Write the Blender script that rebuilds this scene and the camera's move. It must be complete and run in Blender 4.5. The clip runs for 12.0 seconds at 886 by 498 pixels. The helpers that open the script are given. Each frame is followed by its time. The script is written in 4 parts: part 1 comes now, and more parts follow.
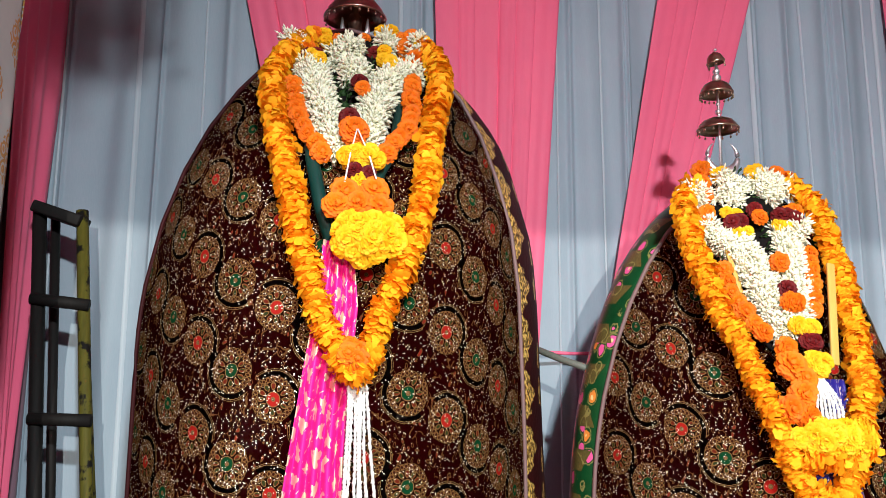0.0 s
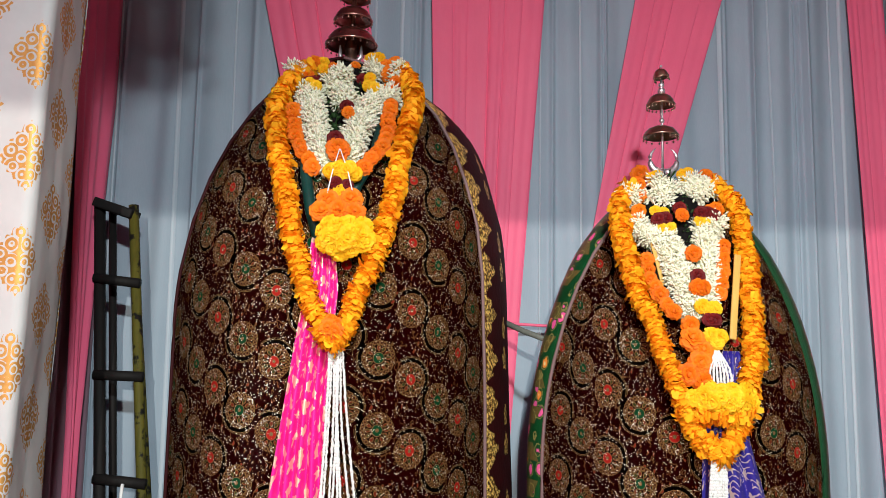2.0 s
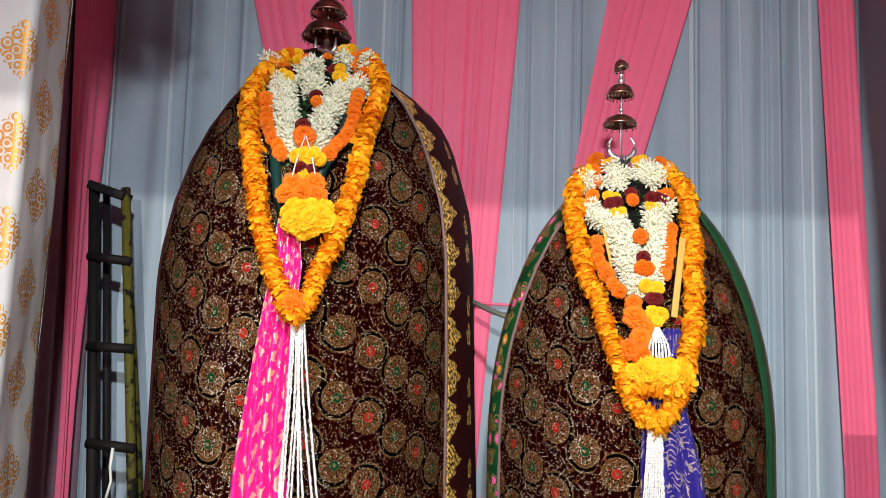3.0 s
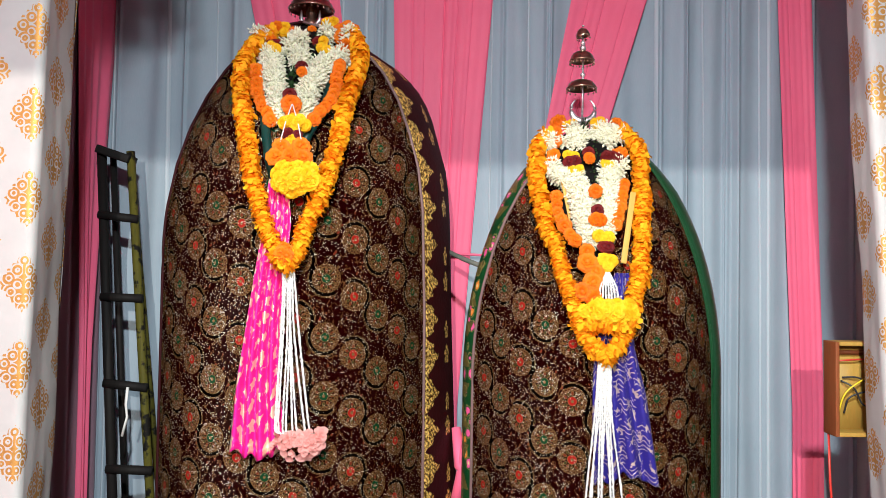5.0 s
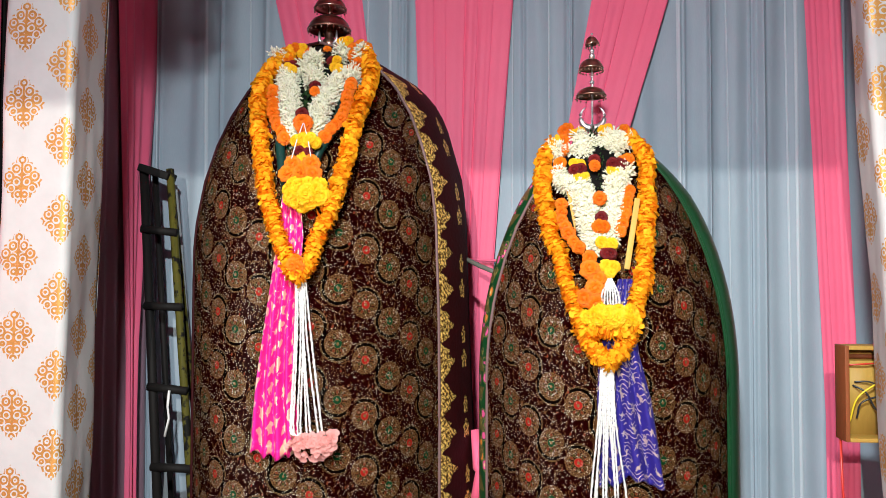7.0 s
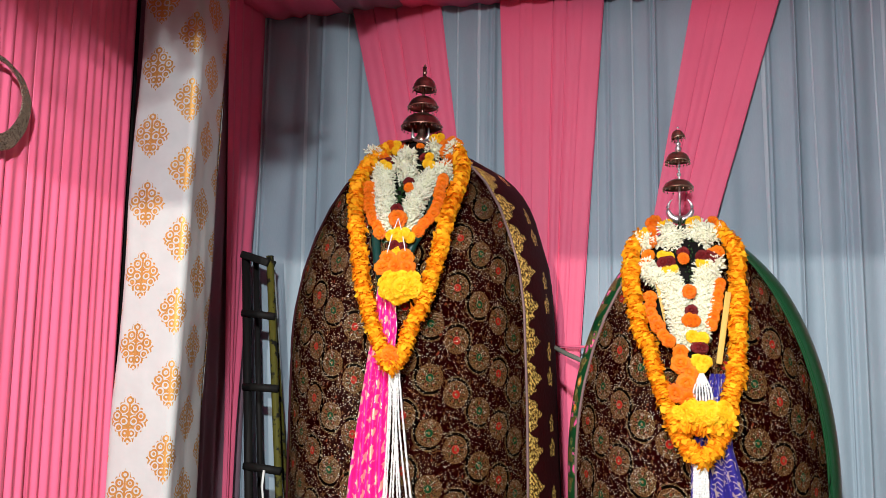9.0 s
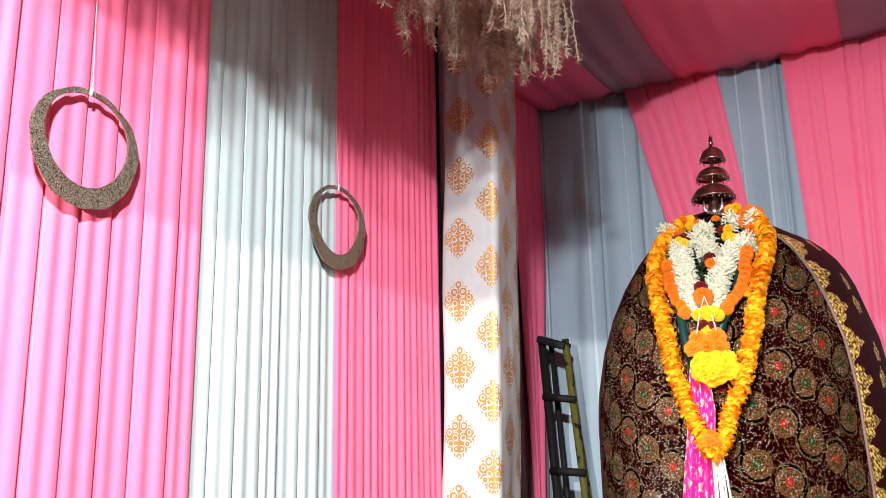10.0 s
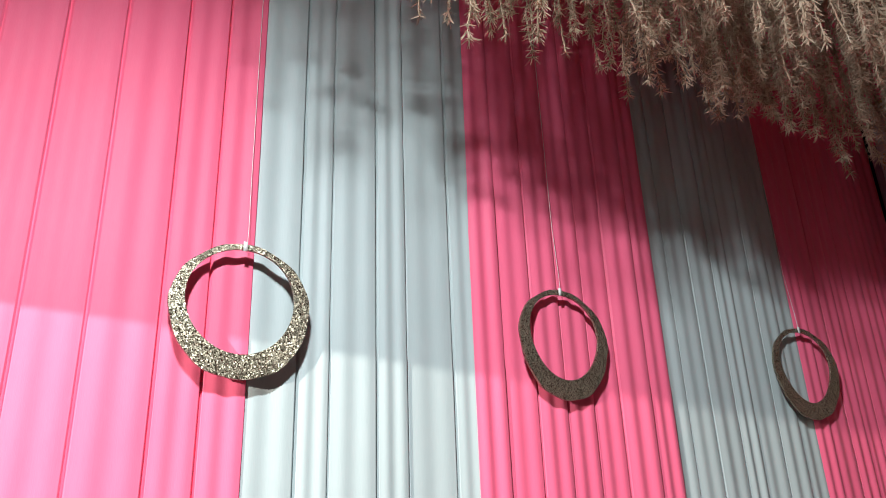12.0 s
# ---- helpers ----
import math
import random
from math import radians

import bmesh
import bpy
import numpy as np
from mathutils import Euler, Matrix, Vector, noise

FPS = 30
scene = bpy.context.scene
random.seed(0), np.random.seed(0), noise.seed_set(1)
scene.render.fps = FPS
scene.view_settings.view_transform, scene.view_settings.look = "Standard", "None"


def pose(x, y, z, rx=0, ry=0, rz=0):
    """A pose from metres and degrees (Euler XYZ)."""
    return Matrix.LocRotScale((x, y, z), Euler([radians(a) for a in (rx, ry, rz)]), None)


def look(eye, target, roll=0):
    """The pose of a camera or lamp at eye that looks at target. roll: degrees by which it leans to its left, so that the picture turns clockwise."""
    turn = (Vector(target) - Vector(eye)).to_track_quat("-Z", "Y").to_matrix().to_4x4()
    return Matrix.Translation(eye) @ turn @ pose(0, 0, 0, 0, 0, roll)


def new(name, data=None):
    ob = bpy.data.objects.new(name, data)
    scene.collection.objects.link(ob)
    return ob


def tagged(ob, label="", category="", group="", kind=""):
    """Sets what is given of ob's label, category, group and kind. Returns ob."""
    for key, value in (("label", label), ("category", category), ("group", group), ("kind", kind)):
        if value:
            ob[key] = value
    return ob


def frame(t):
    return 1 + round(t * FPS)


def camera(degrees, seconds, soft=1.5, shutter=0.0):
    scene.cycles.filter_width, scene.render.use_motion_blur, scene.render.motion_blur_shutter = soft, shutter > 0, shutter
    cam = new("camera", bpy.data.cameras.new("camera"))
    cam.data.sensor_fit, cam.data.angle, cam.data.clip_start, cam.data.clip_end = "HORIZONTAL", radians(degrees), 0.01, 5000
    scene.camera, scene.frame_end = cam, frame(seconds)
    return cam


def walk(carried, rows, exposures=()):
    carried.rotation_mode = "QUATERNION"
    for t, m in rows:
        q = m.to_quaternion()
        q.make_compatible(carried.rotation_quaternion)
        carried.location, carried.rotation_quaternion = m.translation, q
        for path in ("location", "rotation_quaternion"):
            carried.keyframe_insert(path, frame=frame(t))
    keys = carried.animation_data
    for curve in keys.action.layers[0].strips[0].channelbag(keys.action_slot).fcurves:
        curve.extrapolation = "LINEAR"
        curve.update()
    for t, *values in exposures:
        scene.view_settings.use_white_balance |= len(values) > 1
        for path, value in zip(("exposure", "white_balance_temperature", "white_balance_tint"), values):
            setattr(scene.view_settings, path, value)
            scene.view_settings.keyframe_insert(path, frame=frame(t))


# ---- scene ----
cam = camera(59.9, 12.0, soft=0.9)
PATH = [
    (0, (0.139, 0.104, 1.616), (0.37, 2.066, 1.928), 0.3),
    (0.5, (0.171, -0.019, 1.626), (0.355, 1.953, 1.907), 0.5),
    (1, (0.2, -0.165, 1.615), (0.316, 1.814, 1.88), 0.9),
    (1.5, (0.246, -0.276, 1.618), (0.329, 1.708, 1.863), 0.9),
    (2, (0.34, -0.352, 1.632), (0.428, 1.634, 1.855), 0.9),
    (2.5, (0.461, -0.447, 1.62), (0.518, 1.543, 1.821), 1.3),
    (3, (0.519, -0.503, 1.606), (0.555, 1.488, 1.791), 1.5),
    (3.5, (0.534, -0.573, 1.596), (0.589, 1.422, 1.744), 1.3),
    (3.7, (0.522, -0.602, 1.592), (0.601, 1.394, 1.713), 1.1),
    (5.3, (0.63, -0.803, 1.576), (0.633, 1.196, 1.642), 0.7),
    (5.5, (0.644, -0.81, 1.564), (0.623, 1.189, 1.627), 0.6),
    (6, (0.727, -0.833, 1.553), (0.634, 1.164, 1.612), 0.4),
    (6.5, (0.8, -0.856, 1.582), (0.645, 1.137, 1.643), -0.2),
    (8.5, (0.88, -0.91, 1.671), (0.703, 1.074, 1.836), 0.9),
    (9, (0.818, -0.958, 1.701), (0.453, 0.994, 1.937), 0.7),
    (9.5, (0.74, -1.009, 1.733), (0.079, 0.851, 2.057), -0.1),
    (10, (0.695, -1.066, 1.758), (-0.281, 0.63, 2.172), -1.0),
    (10.5, (0.666, -1.119, 1.774), (-0.562, 0.376, 2.281), -2.0),
    (11, (0.672, -1.164, 1.794), (-0.738, 0.133, 2.368), -2.1),
    (11.5, (0.613, -1.183, 1.826), (-0.905, -0.05, 2.466), -2.8),
    (12, (0.643, -1.213, 1.872), (-0.965, -0.287, 2.616), -2.1),
]

walk(cam, [(t, look(eye, target, roll)) for t, eye, target, roll in PATH],
     [(0.0, 0.24), (0.5, 0.06), (1.0, 0.12), (2.0, -0.08), (3.5, 0.0), (5.5, 0.18), (6.5, 0.18), (8.5, 0.02), (9.0, 0.02), (9.5, 0.38), (10.0, 0.52), (10.5, 0.1), (11.0, -0.45), (11.5, -0.76), (12.0, -1.05)])

# ---------------------------------------------------------------- light
world = bpy.data.worlds.new("world")
scene.world = world
world.use_nodes = True
world.node_tree.nodes["Background"].inputs[0].default_value = (0.5, 0.55, 0.6, 1)
world.node_tree.nodes["Background"].inputs[1].default_value = 0.05


def lamp(name, kind, place, target, watts, colour, size=0.1):
    data = bpy.data.lights.new(name, kind)
    data.energy, data.color = watts, colour
    if kind == "AREA":
        data.shape, data.size = "DISK", size
    else:
        data.shadow_soft_size = size
    ob = new(name, data)
    ob.matrix_world = look(place, target)
    return ob


lamp("ceiling_floodlight", "AREA", (0.60, -1.40, 3.28), (0.80, -0.90, 1.62), 245, (0.88, 0.97, 1.0), 0.18)
lamp("stand_floodlight", "POINT", (0.3, -2.7, 2.38), (0.5, 2, 1.5), 545, (1.0, 0.96, 0.87), 0.004)

# ---------------------------------------------------------------- node helpers


class Ex:
    """A socket with arithmetic."""
    tree = None

    def __init__(self, sock):
        self.s = sock

    @staticmethod
    def op(kind, *args):
        n = Ex.tree.nodes.new("ShaderNodeMath")
        n.operation = kind
        for i, a in enumerate(args):
            if isinstance(a, Ex):
                Ex.tree.links.new(a.s, n.inputs[i])
            else:
                n.inputs[i].default_value = a
        return Ex(n.outputs[0])

    def __add__(self, o): return Ex.op("ADD", self, o)
    def __radd__(self, o): return Ex.op("ADD", o, self)
    def __sub__(self, o): return Ex.op("SUBTRACT", self, o)
    def __rsub__(self, o): return Ex.op("SUBTRACT", o, self)
    def __mul__(self, o): return Ex.op("MULTIPLY", self, o)
    def __rmul__(self, o): return Ex.op("MULTIPLY", o, self)
    def __truediv__(self, o): return Ex.op("DIVIDE", self, o)


def less(a, b): return Ex.op("LESS_THAN", a, b)
def more(a, b): return Ex.op("GREATER_THAN", a, b)
def ab(a): return Ex.op("ABSOLUTE", a)
def sin(a): return Ex.op("SINE", a)
def rnd(a): return Ex.op("ROUND", a)
def sqrt(a): return Ex.op("SQRT", a)
def either(a, b): return Ex.op("MAXIMUM", a, b)
def clamp01(a): return Ex.op("MINIMUM", Ex.op("MAXIMUM", a, 0.0), 1.0)
def band(r, lo, hi): return more(r, lo) * less(r, hi)


class Mat:
    """A principled material with short ways to add nodes."""

    def __init__(self, name, colour=(0.5, 0.5, 0.5), rough=0.6, metal=0.0, sheen=0.0, spec=None, trans=0.0):
        self.m = bpy.data.materials.new(name)
        self.m.use_nodes = True
        self.t = self.m.node_tree
        Ex.tree = self.t
        self.b = self.t.nodes["Principled BSDF"]
        self.b.inputs["Base Color"].default_value = (*colour, 1)
        self.b.inputs["Roughness"].default_value = rough
        self.b.inputs["Metallic"].default_value = metal
        self.b.inputs["Sheen Weight"].default_value = sheen
        if spec is not None:
            self.b.inputs["Specular IOR Level"].default_value = spec
        self.col = None

    def node(self, kind, **k):
        n = self.t.nodes.new(kind)
        for key, v in k.items():
            n.inputs[key].default_value = v
        return n

    def link(self, a, b):
        self.t.links.new(a.s if isinstance(a, Ex) else a, b)

    def uv(self):
        n = self.t.nodes.new("ShaderNodeUVMap")
        n.uv_map = "UVMap"
        s = self.t.nodes.new("ShaderNodeSeparateXYZ")
        self.link(n.outputs[0], s.inputs[0])
        return Ex(s.outputs[0]), Ex(s.outputs[1]), n.outputs[0]

    def obj(self):
        return self.t.nodes.new("ShaderNodeTexCoord").outputs["Object"]

    def noise(self, vec, scale, detail=3.0, rough=0.55, stretch=None):
        if stretch:
            mp = self.t.nodes.new("ShaderNodeMapping")
            mp.inputs["Scale"].default_value = stretch
            self.link(vec, mp.inputs[0])
            vec = mp.outputs[0]
        n = self.node("ShaderNodeTexNoise", Scale=scale, Detail=detail, Roughness=rough)
        if vec is not None:
            self.link(vec, n.inputs["Vector"])
        return Ex(n.outputs["Fac"])

    def rand(self):
        return Ex(self.t.nodes.new("ShaderNodeObjectInfo").outputs["Random"])

    def island(self):
        return Ex(self.t.nodes.new("ShaderNodeNewGeometry").outputs["Random Per Island"])

    def mix(self, fac, a, b):
        n = self.t.nodes.new("ShaderNodeMix")
        n.data_type = "RGBA"
        for v, i in ((fac, 0), (a, 6), (b, 7)):
            if isinstance(v, Ex):
                self.link(v, n.inputs[i])
            elif isinstance(v, tuple):
                n.inputs[i].default_value = (*v, 1)
            elif isinstance(v, (int, float)):
                n.inputs[i].default_value = v
            else:
                self.link(v, n.inputs[i])
        return n.outputs[2]

    def colour(self, sock): self.link(sock, self.b.inputs["Base Color"])
    def rough(self, sock): self.link(sock, self.b.inputs["Roughness"])
    def metal(self, sock): self.link(sock, self.b.inputs["Metallic"])

    def bump(self, height, strength=0.3, distance=0.003):
        n = self.node("ShaderNodeBump", Strength=strength, Distance=distance)
        self.link(height, n.inputs["Height"])
        self.link(n.outputs[0], self.b.inputs["Normal"])


# ---------------------------------------------------------------- materials
def cloth(name, c, c2, sheen=0.3, rough=0.55, gloss=0.4):
    m = Mat(name, c, rough, sheen=sheen, spec=gloss)
    o = m.obj()
    broad = m.noise(o, 3.0, 4)
    weave = m.noise(o, 60, 3, stretch=(14, 14, 0.6))
    m.colour(m.mix(clamp01(broad * 0.7 + weave * 0.5 - 0.1), c, c2))
    m.bump(weave, 0.12, 0.002)
    return m.m


pink_cloth = cloth("pink_satin_cloth", (0.82, 0.108, 0.218), (0.90, 0.170, 0.285), 0.04, 0.55, 0.25)
white_cloth = cloth("pale_grey_satin_cloth", (0.37, 0.425, 0.43), (0.46, 0.515, 0.515), 0.05)
grey_cloth = cloth("grey_blue_gauze", (0.25, 0.32, 0.385), (0.38, 0.45, 0.51), 0.03, 0.6, 0.25)
# floor colour is set dark only to limit light bounced upwards
floor_mat = cloth("dark_unseen_floor", (0.06, 0.045, 0.045), (0.11, 0.085, 0.08), 0.0, 0.9, 0.1)
gauze_hem_cloth = cloth("doubled_grey_gauze", (0.40, 0.47, 0.53), (0.52, 0.58, 0.63), 0.1)
# tone of the hidden walls and roof, set for the light they bounce
plain_wall = cloth("plain_canvas", (0.36, 0.32, 0.30), (0.44, 0.40, 0.37), 0.0)


def medallion_fabric():
    """Dark maroon fabric printed with wheel medallions, scrolls and foil dots."""
    m = Mat("printed_maroon_fabric", (0.02, 0.004, 0.006), 0.7, spec=0.03)
    u, v, uv = m.uv()
    a, b, s = 0.0955, 0.194, 0.31
    u = u - 0.058
    wob = m.noise(uv, 30, 2)
    lo = Ex.op("FLOOR", u / a)

    def wheel(i):
        vv = v / b + i * s + 0.612
        du, dv = u - i * a, (vv - rnd(vv)) * b
        return sqrt(du * du + dv * dv * 0.92) + (wob - 0.5) * 0.006, Ex.op("ARCTAN2", dv, du)

    r0, t0 = wheel(lo)
    r1, t1 = wheel(lo + 1.0)
    pick = less(r1, r0)
    r = Ex.op("MINIMUM", r0, r1)
    th = t1 * pick + t0 * (1.0 - pick)
    parity = ab(Ex.op("MODULO", lo + pick, 2.0))
    worn = m.noise(uv, 150, 2)
    kept = more(worn, 0.36)

    def ring_of(count, radius, length, width, line):
        """Outlined ovals set round a circle: the outline and the inside."""
        k = th * (count / 6.28318)
        k = (k - rnd(k)) * (6.28318 * radius / count)
        across, along = k / width, (r - radius) / length
        d = sqrt(across * across + along * along)
        return band(d, 1.0 - line, 1.0), less(d, 1.0 - line)

    hub = band(r, 0.0052, 0.0142)
    eye = less(r, 0.0030)
    eye_ring = band(r, 0.0036, 0.0052)
    hub_ring = band(r, 0.0142, 0.0158)
    disc = band(r, 0.0158, 0.0345)
    petal_line, petal_fill = ring_of(12.0, 0.0258, 0.0078, 0.0050, 0.30)
    bead_line, bead_fill = ring_of(27.0, 0.0402, 0.0054, 0.0045, 0.36)
    ring1 = band(r, 0.0338, 0.0352)
    ring2 = band(r, 0.0456, 0.0470)
    side = sin(th + 0.9 + parity * 3.14159)
    crescent = band(r, 0.0470, 0.0575) * more(side, 0.1)
    scroll = either(band(r, 0.0575, 0.0589), band(r, 0.0612, 0.0623)) * more(side, -0.1)
    outside = more(r, 0.0475) * (1.0 - crescent)
    shift = m.noise(uv, 26, 2)
    cx = m.t.nodes.new("ShaderNodeCombineXYZ")
    m.link(u + shift * 0.030, cx.inputs[0])
    m.link(v * 0.55 + shift * 0.022, cx.inputs[1])

    def cells(scale, feature="F1"):
        n = m.t.nodes.new("ShaderNodeTexVoronoi")
        n.feature = feature
        n.inputs["Scale"].default_value = scale
        m.link(cx.outputs[0], n.inputs["Vector"])
        return n

    blobs = cells(105)
    bd = Ex(blobs.outputs["Distance"])
    sep0 = m.t.nodes.new("ShaderNodeSeparateColor")
    m.link(blobs.outputs["Color"], sep0.inputs[0])
    some = more(Ex(sep0.outputs[0]), 0.42)
    leaf = band(bd, 0.24, 0.36) * outside * some
    leaf_fill = less(bd, 0.24) * outside * more(Ex(sep0.outputs[1]), 0.72) * some
    lines = less(Ex(cells(33, "DISTANCE_TO_EDGE").outputs[0]), 0.020) * outside * more(m.noise(uv, 30, 1), 0.52)
    dots = m.t.nodes.new("ShaderNodeTexVoronoi")
    dots.inputs["Scale"].default_value = 290
    m.link(uv, dots.inputs["Vector"])
    sep = m.t.nodes.new("ShaderNodeSeparateColor")
    m.link(dots.outputs["Color"], sep.inputs[0])
    outline = either(either(petal_line, bead_line), either(either(ring1, ring2), either(scroll, either(lines, leaf))))
    foil = less(Ex(dots.outputs["Distance"]), 0.36) * more(Ex(sep.outputs[0]) + outline * 0.12, 0.875)
    wear = m.noise(uv, 9, 3)
    col = m.mix(wear, (0.0030, 0.0001, 0.0002), (0.0150, 0.0006, 0.0008))
    col = m.mix(crescent, col, (0.0012, 0.0006, 0.0006))
    col = m.mix(leaf_fill, col, (0.14, 0.014, 0.009))
    col = m.mix(either(leaf, lines) * (kept * 0.55 + 0.1), col, (0.13, 0.060, 0.020))
    col = m.mix(scroll * (kept * 0.4 + 0.5), col, (0.15, 0.095, 0.035))
    col = m.mix(disc, col, (0.010, 0.002, 0.0012))
    col = m.mix(petal_fill, col, m.mix(more(sin(th * 6.5), 0.0), (0.10, 0.012, 0.006), (0.022, 0.028, 0.008)))
    col = m.mix(bead_fill, col, (0.028, 0.006, 0.003))
    col = m.mix(either(petal_line, bead_line) * (kept * 0.6 + 0.25), col, (0.17, 0.088, 0.030))
    col = m.mix(either(ring1, ring2) * (kept * 0.5 + 0.25), col, (0.15, 0.085, 0.03))
    col = m.mix(hub, col, m.mix(parity, (0.26, 0.012, 0.009), (0.003, 0.034, 0.012)))
    col = m.mix(either(eye, either(eye_ring, hub_ring)), col, (0.15, 0.085, 0.035))
    col = m.mix(foil, col, (0.95, 0.90, 0.74))
    m.colour(col)
    m.metal(foil * 0.5)
    m.rough(0.78 - foil * 0.40)
    m.link(foil * 0.4, m.b.inputs["Specular IOR Level"])
    bump = m.node("ShaderNodeBump", Strength=0.25, Distance=0.001)
    m.link(m.noise(uv, 500, 2), bump.inputs["Height"])
    tilt = m.t.nodes.new("ShaderNodeVectorMath")
    tilt.operation = "MULTIPLY_ADD"
    m.link(dots.outputs["Color"], tilt.inputs[0])
    tilt.inputs[1].default_value = (0.9, 0.9, 0.9)
    tilt.inputs[2].default_value = (-0.45, -0.45, -0.45)
    scale = m.t.nodes.new("ShaderNodeVectorMath")
    scale.operation = "SCALE"
    m.link(tilt.outputs[0], scale.inputs[0])
    m.link(foil, scale.inputs["Scale"])
    total = m.t.nodes.new("ShaderNodeVectorMath")
    m.link(bump.outputs[0], total.inputs[0])
    m.link(scale.outputs[0], total.inputs[1])
    unit = m.t.nodes.new("ShaderNodeVectorMath")
    unit.operation = "NORMALIZE"
    m.link(total.outputs[0], unit.inputs[0])
    m.link(unit.outputs[0], m.b.inputs["Normal"])
    return m.m


def damask():
    """White satin with staggered ogee motifs in metallic gold."""
    m = Mat("white_damask_fabric", (0.75, 0.74, 0.72), 0.6, spec=0.2)
    u, v, uv = m.uv()
    a, b = 0.142, 0.25
    i = rnd(u / a)
    vv = v / b + i * 0.5
    du, dv = ab(u - i * a), (vv - rnd(vv)) * b
    w = m.noise(uv, 40, 2) - 0.5
    x, y = du / 0.072, ab(dv) / 0.084
    diamond = x + y * 0.96 + sin(Ex.op("ARCTAN2", y, x) * 18.0) * 0.06 - x * y * 0.2
    r = sqrt(du * du + dv * dv)
    inside = less(diamond + w * 0.1, 1.0)
    near = None
    for px, py in ((0.0, 0.066), (0.019, 0.038), (0.043, 0.014), (0.018, -0.004), (0.036, -0.026), (0.012, -0.046), (0.0, -0.074)):
        dd = sqrt((du - px) * (du - px) + (dv - py) * (dv - py))
        near = dd if near is None else Ex.op("MINIMUM", near, dd)
    fill = more(sin(near * 520.0 + Ex.op("ARCTAN2", dv, du + 0.004) * 2.0) + w * 2.6, -0.35)
    core = less(ab(du), 0.004) * less(ab(dv), 0.06)
    print_ = inside * either(fill, core)
    wear = m.noise(uv, 12, 3)
    base = m.mix(wear, (0.40, 0.395, 0.39), (0.48, 0.475, 0.465))
    m.colour(m.mix(print_, base, m.mix(m.noise(uv, 70, 2), (0.42, 0.195, 0.05), (0.62, 0.34, 0.105))))
    m.metal(print_ * 0.6)
    m.rough(0.62 - print_ * 0.04)
    m.bump(m.noise(uv, 7, 3) + print_ * 0.03, 0.25, 0.012)
    return m.m


def foil_print(name, base, base2, foil, cell, cover=0.30, wave=0.0):
    """Plain sari silk with blocks of foil flowers."""
    m = Mat(name, base, 0.42, spec=0.3)
    u, v, uv = m.uv()
    w = m.noise(uv, 60, 2) - 0.5
    u = u + (m.noise(uv, 16, 2) - 0.5) * cell * 1.6
    i = rnd(u / cell)
    vv = v / (cell * 1.25) + i * 0.5 + (m.noise(uv, 19, 2) - 0.5) * 1.2
    du, dv = (u - i * cell) / cell, vv - rnd(vv)
    r = sqrt(du * du + dv * dv)
    th = Ex.op("ARCTAN2", dv, du)
    flower = less(r + sin(th * 5.0) * 0.06 + w * 0.2, cover)
    sprig = band(ab(Ex.op("SINE", (u * 2.0 + v) * (3.3 / cell)) + w * 2.0), 0.0, 0.16) * more(m.noise(uv, 45, 1), 0.6)
    pr = either(flower, sprig)
    if wave:
        pr = either(pr, more(sin(v * 420.0 + sin(u * 120.0) * 2.0 + w * 1.5), 0.80) * more(m.noise(uv, 14, 1), 0.52))
    col = m.mix(m.noise(uv, 25, 3), base, base2)
    m.colour(m.mix(pr, col, foil))
    m.metal(pr * 0.55)
    m.bump(m.noise(uv, 400, 2), 0.2, 0.001)
    return m.m


def lace_band():
    """Maroon velvet with gold floral lace along the front edge."""
    m = Mat("maroon_lace_band", (0.04, 0.006, 0.008), 0.6, spec=0.15)
    u, v, uv = m.uv()
    w = m.noise(uv, 55, 2) - 0.5
    k = 0.14
    vv = v / k
    scallop = less(u + w * 0.05 + (m.noise(uv, 170, 2) - 0.5) * 0.03, 0.066 + 0.034 * Ex.op("COSINE", vv * 6.2832) + 0.012 * Ex.op("COSINE", vv * 18.85))
    holes = more(sin(u * 330.0 + w * 12.0) * sin(v * 300.0 + w * 12.0), 0.38)
    lace = scallop * (1.0 - holes * 0.75)
    motif = None
    for off, su in ((0.0, 2.0), (0.34, 3.5)):
        vk = v / 0.28 + off
        du2, dv2 = u - 0.205, (vk - rnd(vk)) * 0.28
        r = sqrt(du2 * du2 * su + dv2 * dv2 * 1.3)
        one = band(r + sin(Ex.op("ARCTAN2", dv2, du2) * 5.0) * 0.007 + w * 0.02, 0.006, 0.040)
        motif = one if motif is None else either(motif, one)
    motif = motif * (1.0 - holes * 0.7)
    pr = either(lace, motif)
    m.colour(m.mix(pr, m.mix(m.noise(uv, 20, 3), (0.012, 0.0008, 0.001), (0.034, 0.002, 0.003)), m.mix(clamp01(m.noise(uv, 85, 3) * 7.0 - 3.0), (0.09, 0.036, 0.005), (0.95, 0.64, 0.17))))
    m.metal(pr * 0.3)
    m.rough(0.65 - pr * 0.25)
    m.bump(pr + w, 0.5, 0.003)
    return m.m


